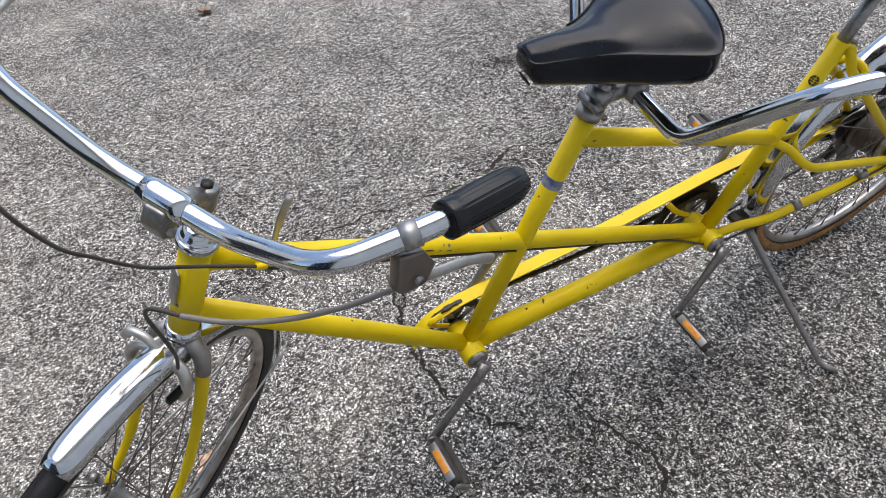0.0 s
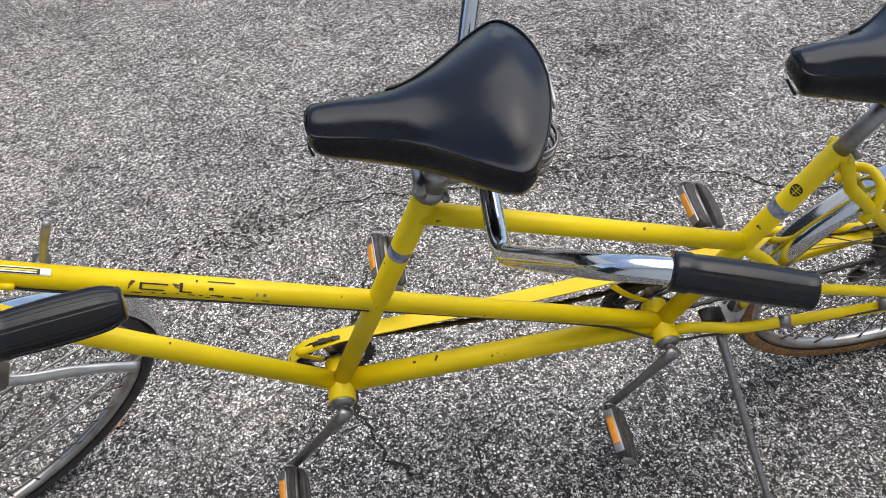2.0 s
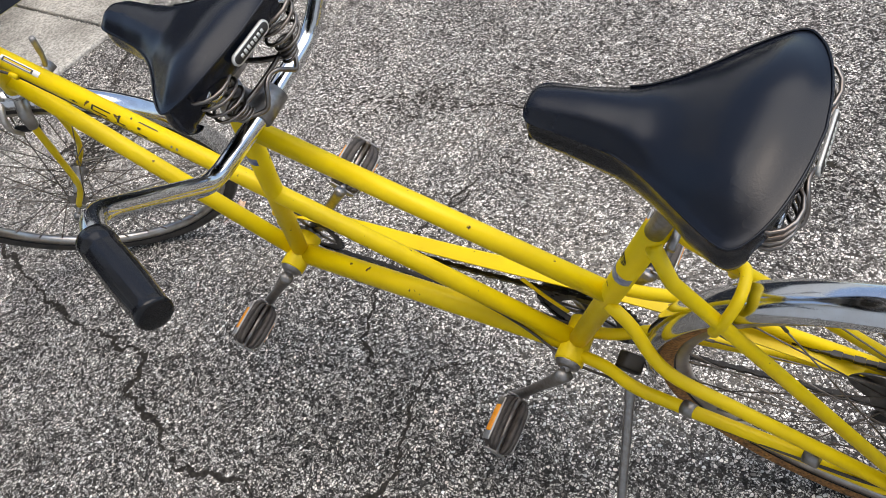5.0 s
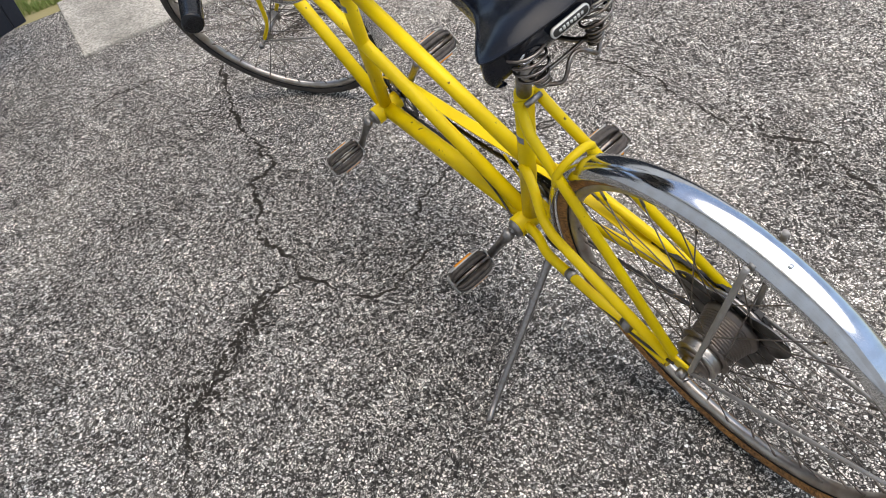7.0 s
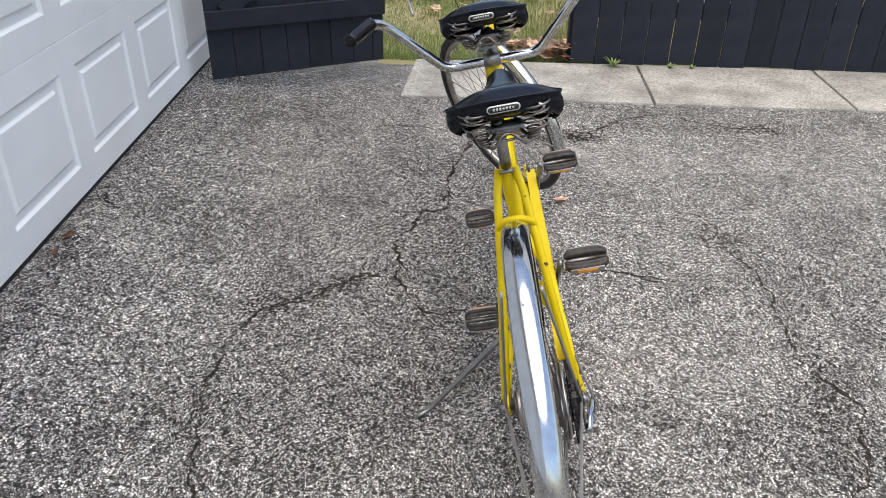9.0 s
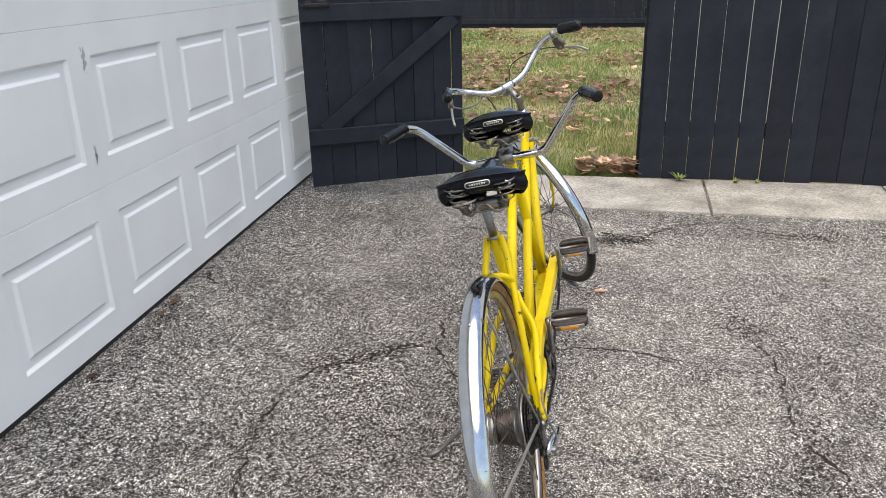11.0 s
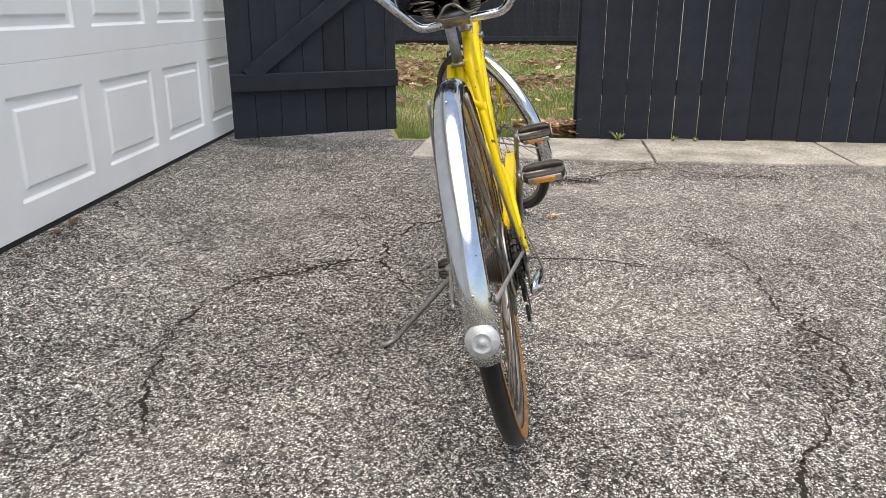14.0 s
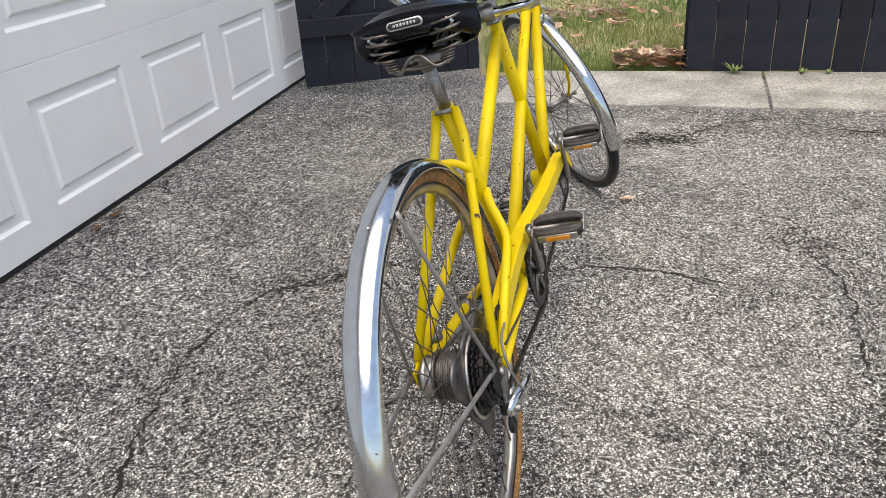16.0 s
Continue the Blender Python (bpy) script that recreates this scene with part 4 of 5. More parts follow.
FBAR = [(0.064, 0, 0.237), (0.068, 0.072, 0.24), (0.102, 0.181, 0.3), (0.038, 0.2445, 0.354), (-0.044, 0.2783, 0.3736)]
front_bar = handlebar("handlebar", FBAR, 0.0113, 0.038, STEER, "swept-back chromed front handlebar with brake levers")
RBAR = [(0.77, 0, 0.755), (0.7766, 0.1136, 0.7532), (0.7257, 0.2305, 0.897), (0.682, 0.2545, 0.9145), (0.59, 0.2885, 0.9095)]
rear_bar = handlebar("handlebar", RBAR, 0.0115, 0.026, Matrix.Identity(4), "chromed rear handlebar clamped to the front seat post")
for _s in (1, -1):
    grip(front_bar, (0.034, 0.2463 * _s, 0.355), (-0.047, 0.2795 * _s, 0.3743), STEER, 0.0178, 18, 0.22)
    grip(rear_bar, (0.681, 0.255 * _s, 0.9145), (0.585, 0.29 * _s, 0.909), Matrix.Identity(4))
    # brake lever: clamp band, bracket, blade
    part("lever_band", tube([steer((0.06, 0.2226 * _s, 0.3355)), steer((0.05, 0.2325 * _s, 0.3439))], [0.0126, 0.0128], 16), ALLOY, front_bar)
    lever = part("brake_lever", tube(smooth_line([steer(p) for p in ((0.044, 0.24 * _s, 0.29), (0.02, 0.253 * _s, 0.285), (-0.01, 0.268 * _s, 0.287), (-0.036, 0.28 * _s, 0.283), (-0.056, 0.2885 * _s, 0.275))], 5),
                                     [0.0078] * 4 + [0.0068] * 8 + [0.006] * 6 + [0.0066] * 3, 10, flat=0.62), LEVER, bike, "dull alloy brake lever")
    part("lever_housing", prism([(0.062, 0.223 * _s, 0.318), (0.043, 0.238 * _s, 0.324), (0.026, 0.248 * _s, 0.305), (0.03, 0.249 * _s, 0.283), (0.05, 0.239 * _s, 0.276), (0.061, 0.233 * _s, 0.281)],
                                Vector((0.5, 0.78 * _s, 0.28)).normalized() * 0.0075, STEER, 0.0035), HUBSTEEL, lever)
    part("pivot_screw", tube([steer((0.035, 0.233 * _s, 0.288)), steer((0.047, 0.251 * _s, 0.2935))], 0.0045, 10), STEEL, lever)



# ---- saddles and posts ----
def saddle(name, nose, length, label, turn=0.0):
    """A sprung saddle: padded top with a creased edge, deep skirt, rear springs, rails; nose is the cover's front top."""
    k_ = length / 0.24
    m = Matrix.Translation(nose) @ pose(0, 0, 0, 0, 0, turn)
    # half outline of the crease from nose to tail: back, out, height, depth of the skirt below it
    edge = [(0.0, 0.0, -0.006, 0.03), (0.0005, 0.011, -0.007, 0.031), (0.004, 0.019, -0.0085, 0.034), (0.014, 0.0235, -0.0095, 0.039), (0.05, 0.0275, -0.012, 0.046), (0.09, 0.036, -0.0125, 0.051),
            (0.119, 0.05, -0.0105, 0.052), (0.145, 0.068, -0.007, 0.052), (0.167, 0.0845, -0.003, 0.051), (0.185, 0.0965, -0.0005, 0.05), (0.196, 0.102, 0.001, 0.049), (0.2035, 0.1025, 0.002, 0.048),
            (0.2115, 0.0975, 0.004, 0.047), (0.222, 0.082, 0.008, 0.044), (0.2305, 0.06, 0.012, 0.04), (0.237, 0.031, 0.0155, 0.038), (0.24, 0.0, 0.0165, 0.037)]
    line = smooth_line([Vector((-x * k_, y, z)) for x, y, z, d in edge], 4)
    deep = [v.x for v in smooth_line([Vector((d, 0, 0)) for x, y, z, d in edge], 4)]
    loop = [(p, d) for p, d in zip(line, deep)] + [(Vector((p.x, -p.y, p.z)), d) for p, d in list(zip(line, deep))[-2:0:-1]]

    flank = [(x / 0.24, y, z) for x, y, z, d in edge[:12]]

    def top(x, y):
        """Height of the padded top: a crown that sinks from the middle to the creased edge."""
        s = min(1.0, max(0.0, -x / length))
        if s < 0.45:
            base = 0.0005 + 0.004 * s
        elif s < 0.86:
            base = 0.0023 + 0.0237 * (0.5 - 0.5 * math.cos(math.pi * (s - 0.45) / 0.41))
        else:
            base = 0.0185 + 0.0075 * (0.5 + 0.5 * math.cos(math.pi * (s - 0.86) / 0.14))
        w, z = flank[-1][1:]
        for (a0, w0, z0), (a1, w1, z1) in zip(flank, flank[1:]):
            if a0 <= s < a1:
                w, z = w0 + (w1 - w0) * (s - a0) / (a1 - a0), z0 + (z1 - z0) * (s - a0) / (a1 - a0)
        return base - (base - z) * min(1.0, (y if y > 0 else -y) / max(w, 0.004)) ** 2.3
    bm = bmesh.new()
    n = len(loop)
    rings = []
    for f in (0.0, 0.2, 0.4, 0.58, 0.73, 0.84, 0.92, 0.97, 0.99):
        ring = []
        for p, d in loop:
            cx = min(-0.02, max(-length + 0.07, p.x * 0.9 - 0.01))
            x, y = cx + (p.x - cx) * f, p.y * f
            sag = 0.0018 * math.sin(math.pi * f) * noise.noise(Vector((x * 28, y * 28, nose.x)))
            ring.append(bm.verts.new(m @ Vector((x, y, top(x, y) * (1 - f ** 8) + p.z * f ** 8 + sag))))
        rings.append(ring)
    for grow, f in ((0.0008, 0.015), (0.0, 0.05), (-0.0012, 0.11), (0.0004, 0.3), (0.0012, 0.55), (-0.0015, 0.78), (-0.006, 0.93), (-0.0095, 0.99), (-0.0125, 1.0), (-0.015, 0.97)):
        ring = []
        for i, (p, d) in enumerate(loop):
            t_ = loop[(i + 1) % n][0] - loop[i - 1][0]
            o = Vector((t_.y, -t_.x, 0)).normalized() if t_.length > 1e-6 else Vector((1, 0, 0))
            o = o if o.dot(Vector((p.x + length * 0.55, p.y, 0))) > 0 else -o
            pull = 0.004 * f * (p.x < -length * 0.9)
            wrinkle = 0.0012 * math.sin(f * 3) * noise.noise(Vector((p.x * 60, p.y * 60, nose.x)))
            grow_ = grow * (1.5 if p.x < -length * 0.78 and grow < 0 else 1.0)
            ring.append(bm.verts.new(m @ (p + o * (grow_ + wrinkle) + Vector((pull, 0, -d * f)))))
        rings.append(ring)
    for A, B in zip(rings, rings[1:]):
        for k in range(n):
            bm.faces.new((A[k], A[(k + 1) % n], B[(k + 1) % n], B[k]))
    bmesh.ops.remove_doubles(bm, verts=bm.verts, dist=0.00005)
    bmesh.ops.recalc_face_normals(bm, faces=bm.faces)
    ob = part(name, bm, VINYL, bike, label)
    # welted seam along the crease, from the flanks round the tail
    seam = [m @ (p * 1.0 + Vector((0, 0.0006 if p.y > 0 else -0.0006, 0.0004))) for p, d in loop if p.x < -length * 0.3]
    part("seam_piping", tube(seam, 0.0011, 6), VINYL, ob)
    part("nose_hem", tube([m @ (p + Vector((0.0012, 0, -d * 0.93))) for p, d in loop if p.x > -length * 0.07][0:9], 0.0016, 6), VINYL, ob)
    back = m @ pose(-length - 0.0026, 0, 0.002, 0, 6, 0)
    part("badge_plate", pill(0.058, 0.0135, 0.003, back), PALE, ob, "small pale maker plate")
    part("badge_plate", pill(0.0535, 0.0095, 0.002, back @ Matrix.Translation((-0.0012, 0, 0))), BLACKINK, ob)
    for k in range(7):
        part("badge_mark", box((0.0012, 0.0036, 0.0046 if k % 3 else 0.0036), m=back @ Matrix.Translation((-0.0022, -0.0165 + 0.0055 * k, 0))), PALE, ob)
    part("under_plate", box((0.15, 0.06, 0.003), bevel=0.001, m=m @ Matrix.Translation((-0.14, 0, -0.024))), GREASE, ob)
    low = -0.066
    for sgn in (1, -1):
        # wide open turns above, drawn in to a tight stack of turns below
        pts, z = [], 0.001
        for k in range(int(8.2 * 14)):
            turn_ = k / 14
            q = 0.026 - 0.0015 * turn_ if turn_ < 3.3 else max(0.0095, 0.021 - 0.013 * (turn_ - 3.3))
            z -= (0.0135 if turn_ < 3.6 else 0.0046) / 14
            a = 6.2832 * turn_ * sgn
            pts.append(m @ Vector((-length + 0.02 + 0.8 * q * math.cos(a), (0.055 - 0.0016 * turn_) * sgn + q * math.sin(a), z)))
        part("coil_spring", tube(pts, 0.002, 7), SPRING, ob, "rust-specked plated coil spring")
        part("spring_eye", lathe([(0.0085, -0.0015), (0.0118, -0.0016), (0.0118, 0.0016), (0.0085, 0.0015)], 20, m=m @ pose(-length + 0.012, 0.052 * sgn, -0.012, 0, 0, 90) @ Matrix.Diagonal((1.6, 1, 0.75, 1))), CHROME, ob)
        rail = smooth_line([m @ Vector(p) for p in ((-0.03, 0.006 * sgn, -0.03), (-0.08, 0.015 * sgn, -0.057), (-0.14, 0.02 * sgn, -0.069), (-0.185, 0.03 * sgn, -0.07), (-length + 0.02, 0.044 * sgn, low))], 5)
        part("saddle_rail", tube(rail, 0.0034, 8), SPRING, ob)
    part("spring_bow", tube(smooth_line([m @ Vector((-length + x - 0.012, y, low + z)) for x, y, z in ((0.03, 0.048, 0.0), (0.015, 0.03, -0.003), (0.013, 0.02, 0.006), (0.016, 0.011, 0.015), (0.018, 0.0, 0.018), (0.016, -0.011, 0.015),
         (0.013, -0.02, 0.006), (0.015, -0.03, -0.003), (0.03, -0.048, 0.0))], 5), 0.0027, 8), SPRING, ob, "bowed spring wire")
    part("spring_bow", tube(smooth_line([m @ Vector((-length + x - 0.012, y, low + z)) for x, y, z in ((0.045, 0.046, 0.002), (0.05, 0.02, -0.006), (0.05, -0.02, -0.006), (0.045, -0.046, 0.002))], 5), 0.0027, 8), SPRING, ob)
    cl = nose + Vector((-0.15, 0, -0.068))
    part("saddle_clamp", tube([cl + Vector((0, -0.03, 0)), cl + Vector((0, -0.024, 0)), cl + Vector((0, 0.024, 0)), cl + Vector((0, 0.03, 0))], [0.011, 0.0145, 0.0145, 0.011], 14), STEEL, ob)
    part("clamp_nut", tube([cl + Vector((0, 0.03, 0)), cl + Vector((0, 0.04, 0))], 0.0085, 6), STEEL, ob)
    return ob


saddle("saddle", Vector((0.949, -0.01, 0.874)), 0.24, "glossy black vinyl saddle with a creased edge and rear springs", -4.0)
saddle("saddle", Vector((0.424, -0.016, 0.837)), 0.237, "glossy black vinyl saddle with a creased edge and rear springs")
for _st, _top in ((ST_F, 0.075), (ST_R, 0.1)):
    post = part("seat_post", tube([_st - SEAT_AXIS * 0.04, _st + SEAT_AXIS * _top], 0.0112, 14), STEEL, bike, "dull steel seat post")
    if _st is ST_F:
        part("seat_collar", tube([_st - SEAT_AXIS * 0.002, _st + SEAT_AXIS * (0.012 if _st is ST_F else 0.005)], 0.0185 if _st is ST_F else 0.0158, 20), ALLOY, post, "dull clamp collar")
    part("collar_bolt", tube([_st + Vector((-0.019, -0.014, -0.004)), _st + Vector((-0.019, 0.014, -0.004))], 0.0045, 8), STEEL, post)
    part("post_head", tube([_st + SEAT_AXIS * (_top - 0.02), _st + SEAT_AXIS * _top, Vector((_st.x - 0.04, 0, _st.z + _top + 0.012))], [0.0135, 0.015, 0.012], 12), STEEL, post)
_sp = ST_F + SEAT_AXIS * 0.03
rstem = part("handlebar_stem", tube([_sp, Vector((0.77, 0, 0.757))], [0.0135, 0.0125], 12), STEEL, bike, "dull steel stem clamped behind the post")
part("stem_clamp", tube([(0.77, -0.02, 0.757), (0.77, 0.02, 0.757)], 0.0165, 16), STEEL, rstem)
part("stem_collar", tube([_sp - SEAT_AXIS * 0.015, _sp + SEAT_AXIS * 0.015], 0.0175, 16), STEEL, rstem)
part("stem_pinch_bolt", tube([_sp + Vector((0.02, -0.012, 0.004)), _sp + Vector((0.02, 0.03, 0.004))], 0.0062, 8), STEEL, rstem)

# ---- cranks, pedals, chains ----
CRANKS = (Vector((0.108, 0, -0.124)), Vector((0.092, 0, -0.123)))


def pedal_block(m, y, side):
    """One of two rubber treads: half of a padded oval, thicker in the middle, grooved along its top."""
    bm = bmesh.new()
    rows = []
    n = 12
    for i in range(n + 1):
        u = -1 + 2 * i / n
        bulge = math.sqrt(max(0.0, 1 - abs(u) ** 3.2))
        x0, x1 = 0.0095 - 0.0045 * (1 - bulge), 0.0095 + 0.0185 * (0.35 + 0.65 * bulge)
        h = 0.0088 + 0.0022 * bulge
        g = (x0 + x1) / 2
        prof = [(x0, -h * 0.8), (x0, h * 0.8), (x0 + 0.0015, h), (g - 0.0016, h), (g - 0.0006, h - 0.0016), (g + 0.0006, h - 0.0016), (g + 0.0016, h), (x1 - 0.002, h), (x1, h * 0.75), (x1, -h * 0.75), (x1 - 0.002, -h), (x0 + 0.0015, -h)]
        rows.append([bm.verts.new(m @ Vector((x * side, y + 0.0455 * u, z))) for x, z in prof])
    for A, B in zip(rows, rows[1:]):
        for k in range(len(A)):
            bm.faces.new((A[k], A[(k + 1) % len(A)], B[(k + 1) % len(A)], B[k]))
    bm.faces.new(rows[0])
    bm.faces.new(rows[-1][::-1])
    bmesh.ops.recalc_face_normals(bm, faces=bm.faces)
    return bm


def pedal(parent, at, s, tip):
    """A rubber pedal: s is +1 on the left; tip turns it about its spindle."""
    m = Matrix.Translation(at) @ pose(0, 0, 0, 0, tip, 0)
    sp = part("pedal", tube([m @ Vector((0, y * s, 0)) for y in (0.004, 0.012, 0.013, 0.05, 0.055, 0.098, 0.099, 0.104)], [0.0085, 0.0085, 0.0068, 0.0058, 0.0058, 0.0066, 0.0085, 0.008], 12), SPRING, parent, "black rubber pedal with amber reflectors")
    for k in (1, -1):
        part("pedal_tread", pedal_block(m, 0.055 * s, k), PEDALRUBBER, sp, "worn rubber tread block")
        part("inner_bar", tube([m @ Vector((0.0165 * k, 0.006 * s, 0)), m @ Vector((0.0165 * k, 0.104 * s, 0))], 0.0022, 6), ALLOY, sp)
        part("reflector_frame", box((0.0035, 0.074, 0.0165), bevel=0.0016, m=m @ Matrix.Translation((0.0285 * k, 0.055 * s, 0))), ALLOY, sp, "dull metal reflector frame")
        part("amber_reflector", box((0.004, 0.046, 0.0118), bevel=0.0015, m=m @ Matrix.Translation((0.0298 * k, 0.055 * s, 0))), AMBER, sp, "amber pedal reflector")
        part("end_plate", pill(0.046, 0.015, 0.0028, m @ pose(0, (0.055 + 0.0485 * k) * s, 0, 0, 0, 90)), ALLOY, sp)
    return sp


def gear(r, y, teeth, inner, c):
    """A flat toothed ring about the y axis through c."""
    bm = bmesh.new()
    prof = [(r + (0.0028 if k % 4 in (1, 2) else -0.0022), 2 * math.pi * k / (teeth * 4)) for k in range(teeth * 4)]
    sides = []
    for y2 in (y - 0.0012, y + 0.0012):
        o = [bm.verts.new(c + Vector((q * math.cos(a), y2, q * math.sin(a)))) for q, a in prof]
        i = [bm.verts.new(c + Vector((inner * math.cos(a), y2, inner * math.sin(a)))) for q, a in prof]
        sides.append((o, i))
        for k in range(len(o)):
            k2 = (k + 1) % len(o)
            bm.faces.new((o[k], o[k2], i[k2], i[k]))
    for e in (0, 1):
        A, B = sides[0][e], sides[1][e]
        for k in range(len(A)):
            k2 = (k + 1) % len(A)
            bm.faces.new((A[k], A[k2], B[k2], B[k]))
    bmesh.ops.recalc_face_normals(bm, faces=bm.faces)
    return bm


for _bb, CR, _tipL, _tipR in ((BB_F, CRANKS[0], -58, -42), (BB_R, CRANKS[1], -58, -24)):
    cset = part("crankset", tube([_bb + Vector((0, -0.06, 0)), _bb + Vector((0, 0.06, 0))], 0.0085, 12), STEEL, bike, "dull steel cottered cranks with black pedals")
    for s in (1, -1):
        root, end = _bb + Vector((0, 0.056 * s, 0)), _bb + CR * s + Vector((0, 0.078 * s, 0))
        part("crank_arm", tube([root - CR * s * 0.06, root + CR * s * 0.06 + Vector((0, 0.004 * s, 0)), root + CR * s * 0.5 + Vector((0, 0.013 * s, 0)), end - CR * s * 0.04, end + CR * s * 0.05], [0.0125, 0.012, 0.0085, 0.0095, 0.0105], 12, flat=0.75), STEEL, cset)
        pedal(bike, end, s, _tipL if s > 0 else _tipR)
    for r, y in (((0.062, -0.046),) if _bb is BB_F else ((0.062, -0.046), (0.082, -0.052))):
        ring = part("chainring", gear(r, y, 28 if r < 0.07 else 38, r * 0.74, _bb), GREASE, bike, "greasy steel chainring", False)
        for k in range(5):
            a = 2 * math.pi * k / 5
            tip_ = _bb + Vector((r * 0.8 * math.cos(a), y, r * 0.8 * math.sin(a)))
            part("chainring_arm", tube([_bb + Vector((0, y, 0)), tip_], [0.009, 0.005], 8, flat=0.35), STEEL, ring)


def chain(name, pts, parent_label):
    """Alternating links along a closed or open line."""
    line = [Vector(p) for p in pts]
    bm = bmesh.new()
    acc, step = 0.0, 0.0127
    seglen = [(b - a).length for a, b in zip(line, line[1:])]
    total, k = sum(seglen), 0
    while acc < total:
        d = acc
        i = 0
        while i < len(seglen) - 1 and d > seglen[i]:
            d -= seglen[i]
            i += 1
        a, b = line[i], line[i + 1]
        p = a.lerp(b, min(1, d / seglen[i]))
        dr = (b - a).normalized()
        rot = Matrix((dr, Vector((0, 1, 0)), dr.cross(Vector((0, 1, 0))))).transposed().to_4x4()
        box((0.0125, 0.0075 if k % 2 else 0.005, 0.0078), m=Matrix.Translation(p) @ rot, bm=bm)
        acc += step
        k += 1
    return part(name, bm, GREASE, bike, parent_label, smooth=False)


def arc(c, r, y, a0, a1, n=14):
    return [c + Vector((r * math.cos(radians(a0 + (a1 - a0) * i / n)), y, r * math.sin(radians(a0 + (a1 - a0) * i / n)))) for i in range(n + 1)]


_run = arc(BB_F, 0.062, -0.046, 88, -92) + arc(BB_R, 0.062, -0.046, -92, -270)
_sag = [_run[-1].lerp(_run[0], f) + Vector((0, 0.006 * math.sin(math.pi * f), -0.011 * math.sin(math.pi * f))) for f in (0.15, 0.3, 0.45, 0.6, 0.75, 0.9)]
chain("timing_chain", _run + _sag + [_run[0]], "greasy chain between the two cranksets")
_cog = AXLE_R + Vector((0, 0, 0))
_run2 = arc(BB_R, 0.082, -0.052, -95, 95) + arc(_cog, 0.046, -0.056, 80, 250)
chain("drive_chain", _run2 + [Vector((0.03, -0.053, 0.262)), _run2[0]], "greasy drive chain to the rear cogs")
cogs = part("freewheel", lathe([(0.0, -0.072), (0.014, -0.072), (0.018, -0.068), (0.026, -0.066), (0.04, -0.046), (0.0, -0.044)], 32), GREASE, rear_wheel, "black greasy freewheel")
for _k in range(5):
    part("cog", gear(0.057 - 0.0062 * _k, -0.045 - 0.0055 * _k, 28 - 3 * _k, 0.02, Vector((0, 0, 0))), GREASE, rear_wheel, "black greasy cog", False)


def lobed_guard():
    """A thin, nearly flat steel disc with a rolled rim and three pierced ears."""
    bm = bmesh.new()
    n = 144
    ears = (28, 150, 270)
    rings = []
    for f, y in ((0.0, -0.0385), (0.3, -0.0385), (0.5, -0.038), (0.62, -0.0375), (0.72, -0.037), (0.8, -0.0365), (0.88, -0.036), (0.95, -0.0345), (1.0, -0.031), (0.985, -0.0305), (0.94, -0.0335), (0.6, -0.036), (0.0, -0.037)):
        row = []
        for k in range(n):
            a = 360.0 * k / n
            d = min(abs((a - e + 180) % 360 - 180) for e in ears)
            out = 0.074 + 0.04 * max(0.0, math.cos(radians(min(90, d * 2.6)))) ** 1.5
            r = 0.03 + (out - 0.03) * f
            row.append(bm.verts.new((r * math.cos(radians(a)), y, r * math.sin(radians(a)))))
        rings.append(row)
    for A, B in zip(rings, rings[1:]):
        for k in range(n):
            q = (A[k], A[(k + 1) % n], B[(k + 1) % n], B[k])
            mid = (A[k].co + B[(k + 1) % n].co) / 2
            if all((Vector((0.1 * math.cos(radians(e)), 0.1 * math.sin(radians(e)))) - Vector((mid.x, mid.z))).length > 0.0065 for e in ears):
                bm.faces.new(q)
    bmesh.ops.recalc_face_normals(bm, faces=bm.faces)
    return bm


part("spoke_guard", lobed_guard(), GUARDSTEEL, rear_wheel, "dished steel spoke guard with three pierced ears")
part("guard_ring", torus(0.066, 0.0035, 56, 8, 0.9), RIM, rear_wheel).matrix_local = Matrix.Translation((0, -0.0395, 0))

# chain guard: an angled strip over the chains, right side
_gl = smooth_line([(1.09, 0, 0.268), (1.08, 0, 0.296), (1.054, 0, 0.322), (1.01, 0, 0.338), (0.955, 0, 0.346), (0.7, 0, 0.36), (0.45, 0, 0.386), (0.4, 0, 0.389), (0.3, 0, 0.389), (0.16, 0, 0.37), (0.1, 0, 0.356)], 5)
_g = bmesh.new()
_rows = []
for _i, _p in enumerate(_gl):
    _w = 0.028 * min(1, 0.35 + _i / 8)
    _h = 0.03 * min(1, 0.4 + _i / 8)
    _d = (_gl[min(_i + 1, len(_gl) - 1)] - _gl[max(_i - 1, 0)]).normalized()
    _nn = Vector((-_d.z, 0, _d.x))
    _nn = -_nn if _nn.z < 0 and _i > 12 else (_nn if _nn.x > 0 or _nn.z > 0 else -_nn)
    _y0, _y1 = -0.037, -0.063
    _sect = [(_y0, -0.003), (_y0, 0.0), (_y1 + 0.003, 0.0), (_y1, -0.003), (_y1, -_h), (_y1 + 0.0016, -_h), (_y1 + 0.0016, -0.0045), (_y1 + 0.004, -0.0018), (_y0 - 0.0016, -0.0018), (_y0 - 0.0016, -0.003)]
    _rows.append([_g.verts.new(_p + Vector((0, y, 0)) + _nn * z) for y, z in _sect])
for _A, _B in zip(_rows, _rows[1:]):
    for _k in range(10):
        _g.faces.new((_A[_k], _A[(_k + 1) % 10], _B[(_k + 1) % 10], _B[_k]))
_g.faces.new(_rows[0])
_g.faces.new(_rows[-1][::-1])
bmesh.ops.recalc_face_normals(_g, faces=_g.faces)
cguard = part("chain_guard", _g, YELLOW, bike, "long yellow angled steel chain guard", smooth=False)
